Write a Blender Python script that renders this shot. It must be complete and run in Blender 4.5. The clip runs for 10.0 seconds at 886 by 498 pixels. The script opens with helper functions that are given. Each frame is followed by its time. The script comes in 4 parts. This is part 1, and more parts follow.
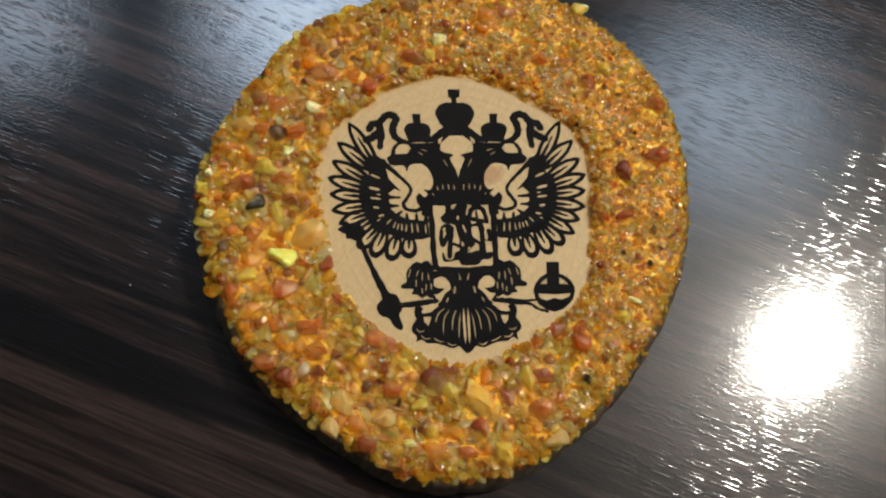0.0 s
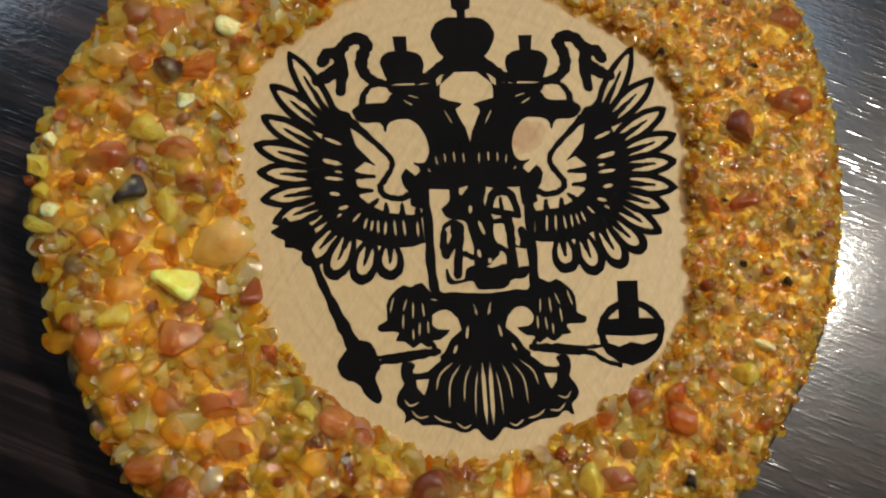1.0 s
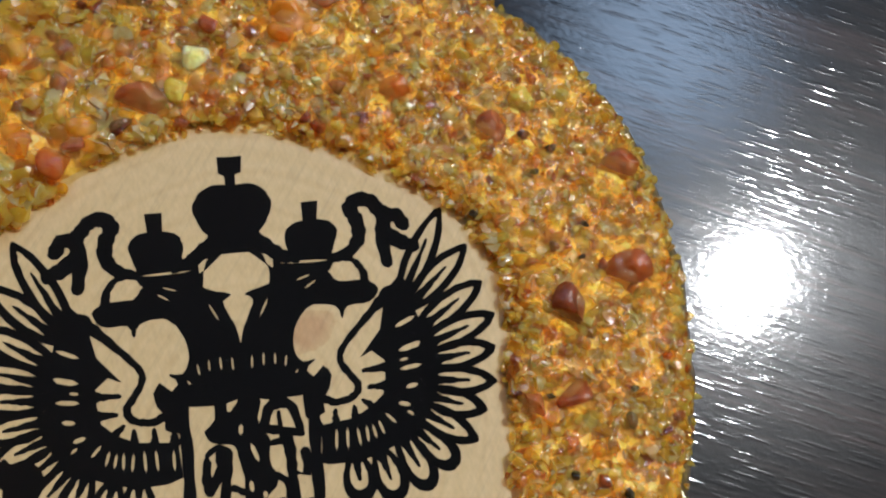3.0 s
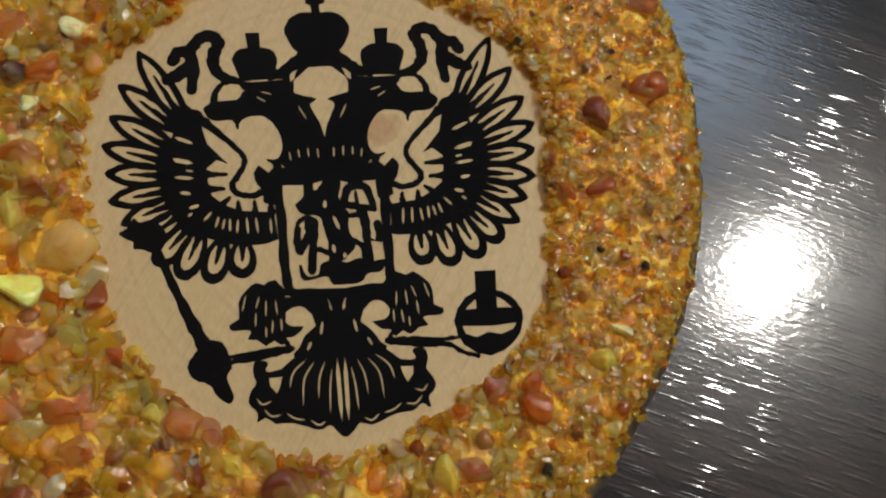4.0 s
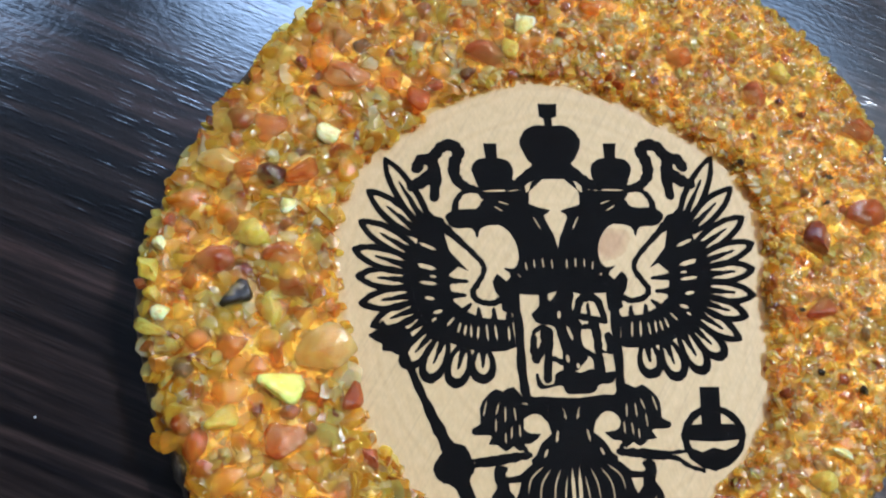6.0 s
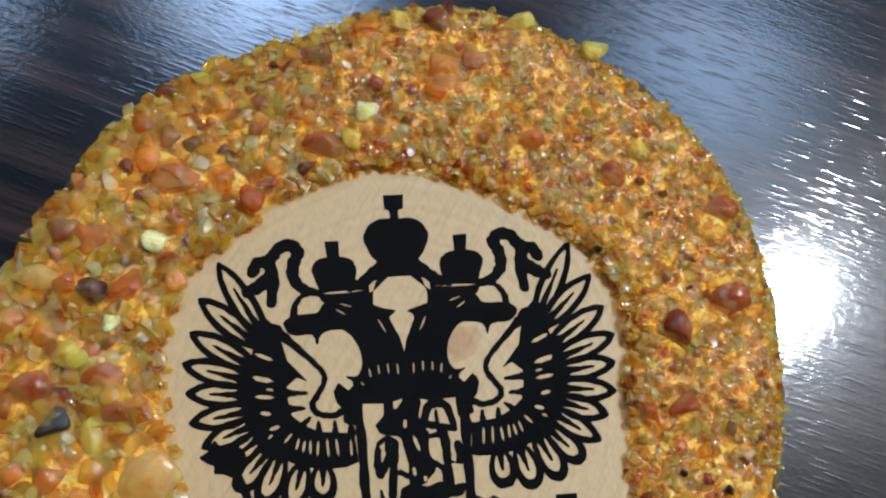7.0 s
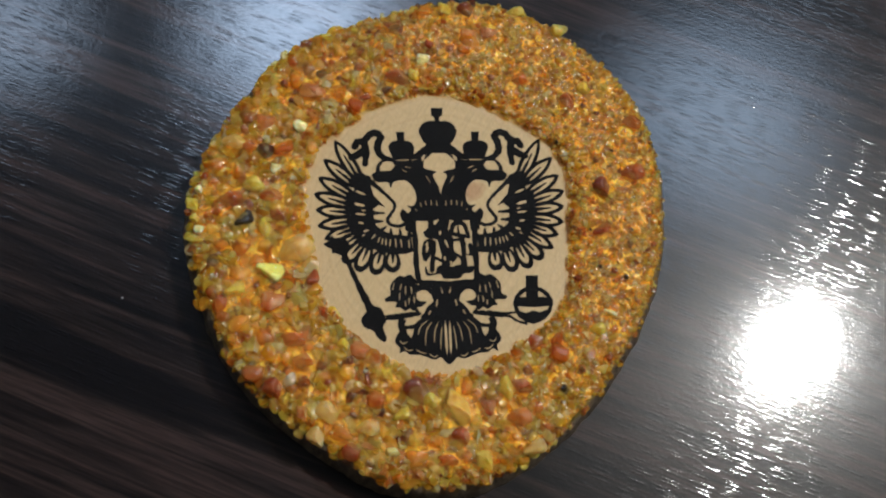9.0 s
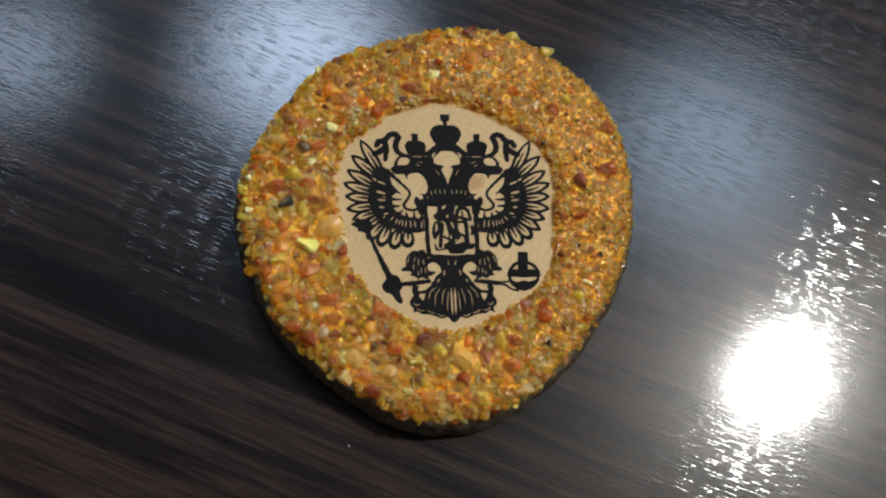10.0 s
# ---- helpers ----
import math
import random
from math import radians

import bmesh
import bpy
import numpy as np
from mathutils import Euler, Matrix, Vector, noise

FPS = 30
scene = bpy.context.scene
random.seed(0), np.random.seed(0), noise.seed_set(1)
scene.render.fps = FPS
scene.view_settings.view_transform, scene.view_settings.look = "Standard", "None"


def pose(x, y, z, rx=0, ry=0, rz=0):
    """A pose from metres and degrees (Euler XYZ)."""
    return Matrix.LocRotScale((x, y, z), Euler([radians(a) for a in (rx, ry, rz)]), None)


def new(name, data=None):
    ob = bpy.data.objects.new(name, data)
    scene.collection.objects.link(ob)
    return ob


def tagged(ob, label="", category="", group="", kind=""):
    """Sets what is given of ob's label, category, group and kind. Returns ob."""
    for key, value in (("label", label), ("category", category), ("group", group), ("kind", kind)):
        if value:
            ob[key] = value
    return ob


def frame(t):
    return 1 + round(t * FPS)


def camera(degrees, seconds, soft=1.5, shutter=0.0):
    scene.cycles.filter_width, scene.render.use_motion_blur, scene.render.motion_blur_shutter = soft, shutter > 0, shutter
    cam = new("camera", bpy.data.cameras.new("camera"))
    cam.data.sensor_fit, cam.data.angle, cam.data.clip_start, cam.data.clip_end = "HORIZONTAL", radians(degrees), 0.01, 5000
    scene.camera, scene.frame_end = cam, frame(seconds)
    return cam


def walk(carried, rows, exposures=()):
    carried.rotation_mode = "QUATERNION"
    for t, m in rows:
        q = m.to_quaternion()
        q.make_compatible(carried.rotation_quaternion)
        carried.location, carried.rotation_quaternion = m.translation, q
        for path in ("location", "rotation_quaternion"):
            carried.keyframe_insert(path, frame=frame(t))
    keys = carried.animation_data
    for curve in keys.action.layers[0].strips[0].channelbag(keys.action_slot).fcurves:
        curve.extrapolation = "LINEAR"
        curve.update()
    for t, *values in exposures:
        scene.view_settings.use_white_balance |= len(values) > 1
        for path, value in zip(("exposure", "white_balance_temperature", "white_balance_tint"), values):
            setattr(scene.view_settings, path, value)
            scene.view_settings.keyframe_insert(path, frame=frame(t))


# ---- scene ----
# Camera: a phone held over a table, metres and degrees
cam = camera(52.0, 10.0, soft=2.1)
PATH = [
    (0, -0.01879, -0.05960, 0.16734, 18.61, -4.59, -2.68),
    (0.5, -0.01573, -0.04406, 0.13366, 16.65, -3.93, -2.59),
    (1, -0.01436, -0.02993, 0.10687, 14.45, -5.20, -3.49),
    (1.5, -0.01051, -0.01854, 0.09627, 14.15, -6.55, -4.44),
    (2, -0.00978, -0.00367, 0.09192, 13.91, -7.26, -4.96),
    (2.2, -0.00757, 0.00508, 0.09304, 11.64, -7.88, -5.06),
    (3.3, 0.00881, -0.01676, 0.09816, 16.34, -6.80, -7.44),
    (3.5, 0.00515, -0.02250, 0.10059, 15.73, -6.87, -7.19),
    (4, -0.00089, -0.03239, 0.10692, 15.21, -6.10, -5.83),
    (4.5, -0.00974, -0.04148, 0.11059, 15.99, -5.77, -4.45),
    (5, -0.01991, -0.04282, 0.11170, 15.99, -5.49, -2.77),
    (5.2, -0.02065, -0.04112, 0.11290, 16.00, -4.66, -2.47),
    (6.3, -0.02660, -0.01175, 0.11171, 15.61, -6.08, -2.52),
    (6.5, -0.01999, -0.00779, 0.11166, 15.86, -5.60, -3.19),
    (7, -0.00686, -0.00919, 0.11135, 15.94, -5.47, -4.95),
    (7.5, 0.00034, -0.01881, 0.11246, 15.91, -5.44, -5.64),
    (8, -0.00745, -0.03132, 0.12634, 15.47, -5.59, -4.91),
    (8.5, -0.01382, -0.04573, 0.14593, 17.36, -4.84, -3.57),
    (9, -0.01717, -0.05988, 0.17347, 18.95, -4.96, -2.81),
    (9.5, -0.01985, -0.07169, 0.19209, 19.71, -5.42, -2.70),
    (10, -0.02398, -0.08220, 0.20354, 20.80, -5.56, -2.46),
]
# the phone's own exposure and white balance drift as it comes near: seconds, stops, kelvin, tint
EXPOSURES = [
    (0.0, 0.11, 6800, 10), (0.5, -0.01, 7000, 10), (1.0, 0.03, 6800, 10), (1.5, 0.25, 6100, 10), (2.0, 0.50, 5600, 10),
    (3.5, -0.12, 6100, 10), (4.0, -0.27, 6500, 10), (4.5, -0.28, 6750, 10), (5.0, -0.04, 6800, 10),
    (6.5, 0.73, 4750, 10), (7.0, 0.22, 5400, 10), (7.5, 0.00, 5700, 10), (8.0, -0.10, 5800, 10), (8.5, -0.08, 6200, 10),
    (9.0, -0.04, 6180, 10), (9.5, -0.04, 6280, 10), (10.0, 0.02, 6350, 10),
]
walk(cam, [(t, pose(*row)) for t, *row in PATH], EXPOSURES)

MM = 0.001
FACE = 9.0 * MM          # height of the slice's upper face over the table
AXIS_X = -3.5 * MM       # middle of the slice
HEART_X = -1.5 * MM      # middle of the bare wood

# ---- light ----
world = bpy.data.worlds.new("room_air")
scene.world = world
world.use_nodes = True
world.node_tree.nodes["Background"].inputs["Color"].default_value = (0.02, 0.022, 0.026, 1)
world.node_tree.nodes["Background"].inputs["Strength"].default_value = 0.3
LAMPS = [
    # x, y, radius, watts per square metre of the diffuser, colour
    (1.03, 0.37, 0.064, 875.0, (1.0, 0.96, 0.88)),
    (0.94, 1.0, 0.40, 8.5, (0.60, 0.78, 1.0)),
    (-0.14, 1.27, 0.36, 20.0, (0.62, 0.78, 1.0)),
    (-0.88, 1.25, 0.26, 9.0, (0.62, 0.78, 1.0)),
]
CEILING = 1.90


# ---- materials ----
def material(name, rough=0.5, colour=(0.5, 0.5, 0.5), metal=0.0):
    m = bpy.data.materials.new(name)
    m.use_nodes = True
    n, l = m.node_tree.nodes, m.node_tree.links
    b = n["Principled BSDF"]
    b.inputs["Base Color"].default_value = (*colour, 1)
    b.inputs["Roughness"].default_value = rough
    b.inputs["Metallic"].default_value = metal
    return m, n, l, b


def node(n, kind, **values):
    made = n.new(kind)
    for key, value in values.items():
        made.inputs[key].default_value = value
    return made


def ramp(n, l, source, stops, mode="LINEAR"):
    r = n.new("ShaderNodeValToRGB")
    r.color_ramp.interpolation = mode
    e = r.color_ramp.elements
    while len(e) < len(stops):
        e.new(0.5)
    for at, (place, colour) in zip(e, stops):
        at.position, at.color = place, (*colour, 1) if len(colour) == 3 else colour
    l.new(source, r.inputs["Fac"])
    return r.outputs["Color"]


def grey(v):
    return (v, v, v)


def mapped(n, l, scale=(1, 1, 1), turn=0.0, kind="Object"):
    c = n.new("ShaderNodeTexCoord")
    m = n.new("ShaderNodeMapping")
    m.vector_type = "TEXTURE"
    m.inputs["Rotation"].default_value = (0, 0, radians(turn))
    m.inputs["Scale"].default_value = scale
    l.new(c.outputs[kind], m.inputs["Vector"])
    return m.outputs["Vector"]


def mix(n, l, a, b, factor=0.5, blend="MIX"):
    x = n.new("ShaderNodeMix")
    x.data_type, x.blend_type = "RGBA", blend
    for socket, value in ((x.inputs[6], a), (x.inputs[7], b), (x.inputs[0], factor)):
        if isinstance(value, (int, float)):
            socket.default_value = value
        elif isinstance(value, tuple):
            socket.default_value = (*value, 1)
        else:
            l.new(value, socket)
    return x.outputs[2]


def bump(n, l, b, height, strength, distance, before=None):
    x = node(n, "ShaderNodeBump", Strength=strength, Distance=distance)
    l.new(height, x.inputs["Height"])
    if before:
        l.new(before, x.inputs["Normal"])
    l.new(x.outputs["Normal"], b.inputs["Normal"])
    return x.outputs["Normal"]


GRAIN = -24.0   # direction of the table's grain


def table_laminate():
    m, n, l, b = material("dark_laminate", 0.30)
    wide = node(n, "ShaderNodeTexNoise", Scale=1.0, Detail=5.0, Roughness=0.62, Distortion=0.5)
    l.new(mapped(n, l, (0.10, 0.0040, 1.0), GRAIN), wide.inputs["Vector"])
    fine = node(n, "ShaderNodeTexNoise", Scale=1.0, Detail=4.0, Roughness=0.65)
    l.new(mapped(n, l, (0.014, 0.0007, 1.0), GRAIN), fine.inputs["Vector"])
    pores = node(n, "ShaderNodeTexVoronoi", Scale=1.0, Randomness=1.0)
    pores.voronoi_dimensions = "2D"
    l.new(mapped(n, l, (0.0066, 0.00058, 1.0), GRAIN), pores.inputs["Vector"])
    wear = node(n, "ShaderNodeTexNoise", Scale=1.0, Detail=1.0)
    l.new(mapped(n, l, (0.02, 0.004, 1.0), GRAIN), wear.inputs["Vector"])
    depth = n.new("ShaderNodeMath")
    depth.operation = "MULTIPLY_ADD"
    depth.inputs[1].default_value = 0.35
    l.new(wear.outputs["Fac"], depth.inputs[0])
    l.new(pores.outputs["Distance"], depth.inputs[2])
    split = n.new("ShaderNodeSeparateColor")
    l.new(pores.outputs["Color"], split.inputs[0])
    grit = node(n, "ShaderNodeTexNoise", Scale=1.0, Detail=3.0, Roughness=0.65)
    l.new(mapped(n, l, (0.0011, 0.00036, 1.0), GRAIN), grit.inputs["Vector"])
    broad = ramp(n, l, wide.outputs["Fac"], [(0.41, (0.0028, 0.002, 0.0024)), (0.5, (0.013, 0.0085, 0.0075)), (0.60, (0.032, 0.0195, 0.0165))])
    thin = ramp(n, l, fine.outputs["Fac"], [(0.37, grey(0.55)), (0.63, grey(1.45))])
    l.new(mix(n, l, broad, thin, 1.0, "MULTIPLY"), b.inputs["Base Color"])
    cuts = ramp(n, l, depth.outputs[0], [(0.34, grey(1.0)), (0.52, grey(0.0))])
    cuts = mix(n, l, cuts, ramp(n, l, split.outputs[0], [(0.0, grey(0.15)), (1.0, grey(1.0))]), 1.0, "MULTIPLY")
    first = bump(n, l, b, grit.outputs["Fac"], 0.6, 0.00001)
    both_bumps = bump(n, l, b, cuts, 1.0, 0.000012, first)
    flecks = node(n, "ShaderNodeTexNoise", Scale=1.0, Detail=1.0)
    l.new(mapped(n, l, (0.0009, 0.0006, 1.0), GRAIN), flecks.inputs["Vector"])
    both_bumps = bump(n, l, b, flecks.outputs["Fac"], 1.0, 0.000014, both_bumps)
    l.new(both_bumps, b.inputs["Coat Normal"])
    b.inputs["Specular IOR Level"].default_value = 0.17
    b.inputs["Coat Weight"].default_value = 0.8
    l.new(ramp(n, l, grit.outputs["Fac"], [(0.35, grey(0.105)), (0.65, grey(0.065))]), b.inputs["Coat Roughness"])
    b.inputs["IOR"].default_value = 1.5
    return m


def pale_wood():
    m, n, l, b = material("pale_wood", 0.55)
    rings = n.new("ShaderNodeTexWave")
    rings.wave_type, rings.rings_direction = "RINGS", "Z"
    for key, value in (("Scale", 1.0), ("Distortion", 1.6), ("Detail", 3.0), ("Detail Scale", 1.2)):
        rings.inputs[key].default_value = value
    l.new(mapped(n, l, (0.011, 0.012, 0.02)), rings.inputs["Vector"])
    fibre = node(n, "ShaderNodeTexNoise", Scale=1.0, Detail=4.0, Roughness=0.6)
    l.new(mapped(n, l, (0.0004, 0.0014, 0.001), 12), fibre.inputs["Vector"])
    saw = node(n, "ShaderNodeTexNoise", Scale=1.0, Detail=3.0, Roughness=0.55)
    l.new(mapped(n, l, (0.009, 0.00045, 0.001), 58), saw.inputs["Vector"])
    cloud = node(n, "ShaderNodeTexNoise", Scale=90.0, Detail=4.0)
    base = ramp(n, l, rings.outputs["Fac"], [(0.0, (0.58, 0.40, 0.182)), (0.8, (0.60, 0.42, 0.198)), (0.93, (0.59, 0.408, 0.188)), (1.0, (0.57, 0.388, 0.174))])
    base = mix(n, l, base, ramp(n, l, fibre.outputs["Fac"], [(0.3, grey(0.92)), (0.7, grey(1.05))]), 1.0, "MULTIPLY")
    base = mix(n, l, base, ramp(n, l, saw.outputs["Fac"], [(0.32, grey(0.90)), (0.45, grey(1.0)), (0.7, grey(1.04))]), 1.0, "MULTIPLY")
    base = mix(n, l, base, ramp(n, l, cloud.outputs["Fac"], [(0.3, (0.95, 0.92, 0.87)), (0.7, (1.03, 1.03, 1.03))]), 1.0, "MULTIPLY")
    # a small reddish stain beside the necks
    c, place, warp, far = n.new("ShaderNodeTexCoord"), n.new("ShaderNodeMapping"), n.new("ShaderNodeVectorMath"), n.new("ShaderNodeVectorMath")
    place.vector_type = "TEXTURE"
    place.inputs["Location"].default_value = (0.0071, 0.0089, 0.009)
    place.inputs["Rotation"].default_value = (0, 0, radians(20))
    place.inputs["Scale"].default_value = (0.0029, 0.0019, 0.01)
    ragged = node(n, "ShaderNodeTexNoise", Scale=600.0, Detail=3.0)
    l.new(c.outputs["Object"], place.inputs["Vector"])
    l.new(c.outputs["Object"], ragged.inputs["Vector"])
    warp.operation, far.operation = "MULTIPLY_ADD", "LENGTH"
    warp.inputs[1].default_value = (0.7, 0.7, 0.0)
    l.new(ragged.outputs["Color"], warp.inputs[0])
    l.new(place.outputs[0], warp.inputs[2])
    l.new(warp.outputs[0], far.inputs[0])
    base = mix(n, l, base, ramp(n, l, far.outputs["Value"], [(0.55, (0.80, 0.66, 0.60)), (0.95, (0.92, 0.85, 0.80)), (1.0, grey(1.0))]), 1.0, "MULTIPLY")
    l.new(base, b.inputs["Base Color"])
    bump(n, l, b, fibre.outputs["Fac"], 0.12, 0.00006)
    return m


def bark():
    m, n, l, b = material("bark", 0.85)
    lumps = node(n, "ShaderNodeTexNoise", Scale=420.0, Detail=6.0, Roughness=0.7)
    streak = node(n, "ShaderNodeTexNoise", Scale=1.0, Detail=3.0)
    l.new(mapped(n, l, (0.0012, 0.0012, 0.009)), streak.inputs["Vector"])
    base = ramp(n, l, lumps.outputs["Fac"], [(0.3, (0.05, 0.034, 0.020)), (0.55, (0.16, 0.112, 0.066)), (0.75, (0.36, 0.27, 0.16))])
    l.new(mix(n, l, base, ramp(n, l, streak.outputs["Fac"], [(0.35, grey(0.5)), (0.65, grey(1.2))]), 1.0, "MULTIPLY"), b.inputs["Base Color"])
    bump(n, l, b, lumps.outputs["Fac"], 0.7, 0.0006)
    return m


def ink():
    m, n, l, b = material("black_ink", 0.36, (0.006, 0.006, 0.007))
    b.inputs["Specular IOR Level"].default_value = 0.22
    spots = node(n, "ShaderNodeTexNoise", Scale=2600.0, Detail=3.0, Roughness=0.6)
    l.new(ramp(n, l, spots.outputs["Fac"], [(0.35, (0.0012, 0.0012, 0.0015)), (0.70, (0.005, 0.0045, 0.005)), (0.78, (0.07, 0.06, 0.05))]), b.inputs["Base Color"])
    bump(n, l, b, spots.outputs["Fac"], 0.8, 0.00016)
    return m


AMBER_STOPS = [
    (0.00, (0.14, 0.032, 0.010)), (0.07, (0.34, 0.080, 0.013)), (0.20, (0.58, 0.165, 0.016)),
    (0.34, (0.82, 0.30, 0.020)), (0.48, (0.96, 0.43, 0.025)), (0.66, (0.99, 0.53, 0.034)),
    (0.82, (0.99, 0.62, 0.055)), (0.93, (0.99, 0.77, 0.14)), (1.00, (0.99, 0.93, 0.42)),
]
CRUMB_STOPS = [
    (0.00, (0.10, 0.040, 0.010)), (0.02, (0.40, 0.10, 0.02)), (0.09, (0.74, 0.25, 0.022)),
    (0.22, (0.94, 0.45, 0.03)), (0.42, (0.99, 0.585, 0.042)), (0.68, (0.99, 0.71, 0.085)),
    (0.88, (0.99, 0.86, 0.24)), (1.00, (1.0, 0.95, 0.55)),
]


def wet(n, l, body, normal, rough, least=0.042):
    """A clear wet gloss over a body shader, stronger at a slant."""
    shine = node(n, "ShaderNodeBsdfGlossy", Roughness=rough)
    facing = node(n, "ShaderNodeLayerWeight", Blend=0.5)
    l.new(normal, shine.inputs["Normal"])
    l.new(normal, facing.inputs["Normal"])
    slant, edge = n.new("ShaderNodeMath"), n.new("ShaderNodeMath")
    slant.operation, edge.operation = "POWER", "MULTIPLY_ADD"
    slant.inputs[1].default_value = 5.0
    edge.inputs[1].default_value, edge.inputs[2].default_value = 0.3, least
    l.new(facing.outputs["Facing"], slant.inputs[0])
    l.new(slant.outputs[0], edge.inputs[0])
    out = n.new("ShaderNodeMixShader")
    l.new(edge.outputs[0], out.inputs[0])
    l.new(body, out.inputs[1])
    l.new(shine.outputs[0], out.inputs[2])
    l.new(out.outputs[0], n["Material Output"].inputs["Surface"])


def amber(name, colour=None, island=False, clear=0.47, rough=0.15, size=2.6):
    """Amber: by its own colour, or by chance for each chip or crumb."""
    m, n, l, b = material(name, 0.3)
    if colour:
        base = tuple(colour)
    else:
        chance = n.new("ShaderNodeNewGeometry").outputs["Random Per Island"] if island else n.new("ShaderNodeObjectInfo").outputs["Random"]
        base = ramp(n, l, chance, CRUMB_STOPS if island else AMBER_STOPS)
    cloud = node(n, "ShaderNodeTexNoise", Scale=size, Detail=4.0, Roughness=0.6)
    c = n.new("ShaderNodeTexCoord")
    l.new(c.outputs["Object"], cloud.inputs["Vector"])
    veil = ramp(n, l, cloud.outputs["Fac"], [(0.3, (0.80, 0.58, 0.42)), (0.5, grey(1.0)), (0.70, (1.0, 1.08, 1.3))])
    tint = mix(n, l, base, veil, 1.0, "MULTIPLY")
    dents = node(n, "ShaderNodeTexNoise", Scale=2.0 * size, Detail=3.0, Roughness=0.55)
    l.new(c.outputs["Object"], dents.inputs["Vector"])
    normal = bump(n, l, b, dents.outputs["Fac"], 0.8, 0.00035)
    l.new(tint, b.inputs["Base Color"])
    b.inputs["IOR"].default_value = 1.54
    b.inputs["Specular IOR Level"].default_value = 0.0
    b.inputs["Subsurface Weight"].default_value = 0.5 if island else 0.95
    b.inputs["Subsurface Radius"].default_value = (1.0, 0.75, 0.4)
    b.inputs["Subsurface Scale"].default_value = 0.0016
    body = b.outputs["BSDF"]
    if clear:
        # light passes straight through part of the stone, and takes its colour
        pale = n.new("ShaderNodeGamma")
        pale.inputs["Gamma"].default_value = 0.38 if island else 0.48
        l.new(tint, pale.inputs["Color"])
        past = n.new("ShaderNodeBsdfTransparent")
        l.new(pale.outputs["Color"], past.inputs["Color"])
        blend = node(n, "ShaderNodeMixShader", Fac=min(0.78, 1.6 * clear))
        l.new(body, blend.inputs[1])
        l.new(past.outputs["BSDF"], blend.inputs[2])
        body = blend.outputs["Shader"]
    wet(n, l, body, normal, rough)
    return m


def plain(name, colour, rough=0.7, spread=0.06, scale=9.0):
    m, n, l, b = material(name, rough)
    cloud = node(n, "ShaderNodeTexNoise", Scale=scale, Detail=5.0)
    low, high = (tuple(v * f for v in colour) for f in (1 - spread, 1 + spread))
    l.new(ramp(n, l, cloud.outputs["Fac"], [(0.3, low), (0.7, high)]), b.inputs["Base Color"])
    bump(n, l, b, cloud.outputs["Fac"], 0.1, 0.002)
    return m


def glow(name, colour, strength, radius, soft):
    """An opal diffuser; a soft one glows most in its middle."""
    m, n, l, b = material(name, 0.4, (0.9, 0.9, 0.9))
    b.inputs["Emission Color"].default_value = (*colour, 1)
    b.inputs["Emission Strength"].default_value = strength
    if soft:
        c, far, gain = n.new("ShaderNodeTexCoord"), n.new("ShaderNodeVectorMath"), n.new("ShaderNodeMapRange")
        far.operation, gain.interpolation_type = "LENGTH", "SMOOTHSTEP"
        l.new(c.outputs["Object"], far.inputs[0])
        l.new(far.outputs["Value"], gain.inputs["Value"])
        for key, value in (("From Min", 0.15 * radius), ("From Max", radius), ("To Min", strength), ("To Max", 0.08 * strength)):
            gain.inputs[key].default_value = value
        l.new(gain.outputs[0], b.inputs["Emission Strength"])
    return m


def amber_bed_material():
    """Fine amber set in clear glue: cells of many colours under a wet surface."""
    m, n, l, b = material("amber_bed", 0.16)
    c = n.new("ShaderNodeTexCoord")
    bend = node(n, "ShaderNodeTexNoise", Scale=900.0, Detail=2.0)
    l.new(c.outputs["Object"], bend.inputs["Vector"])
    moved = n.new("ShaderNodeVectorMath")
    moved.operation = "MULTIPLY_ADD"
    moved.inputs[1].default_value = (0.0006, 0.0006, 0.0006)
    l.new(bend.outputs["Color"], moved.inputs[0])
    l.new(c.outputs["Object"], moved.inputs[2])
    cells = node(n, "ShaderNodeTexVoronoi", Scale=900.0, Randomness=1.0)
    l.new(moved.outputs[0], cells.inputs["Vector"])
    split = n.new("ShaderNodeSeparateColor")
    l.new(cells.outputs["Color"], split.inputs[0])
    base = ramp(n, l, split.outputs[0], AMBER_STOPS)
    base = mix(n, l, base, (0.97, 0.58, 0.08), 0.4)
    l.new(base, b.inputs["Base Color"])
    b.inputs["Subsurface Weight"].default_value = 0.3
    b.inputs["Subsurface Radius"].default_value = (0.7, 0.7, 0.6)
    b.inputs["Subsurface Scale"].default_value = 0.0008
    b.inputs["Specular IOR Level"].default_value = 0.0
    ripple = node(n, "ShaderNodeTexNoise", Scale=1100.0, Detail=3.0, Roughness=0.55)
    l.new(c.outputs["Object"], ripple.inputs["Vector"])
    first = bump(n, l, b, cells.outputs["Distance"], 0.6, 0.0004)
    wet(n, l, b.outputs["BSDF"], bump(n, l, b, ripple.outputs["Fac"], 0.8, 0.0007, first), 0.2)
    return m


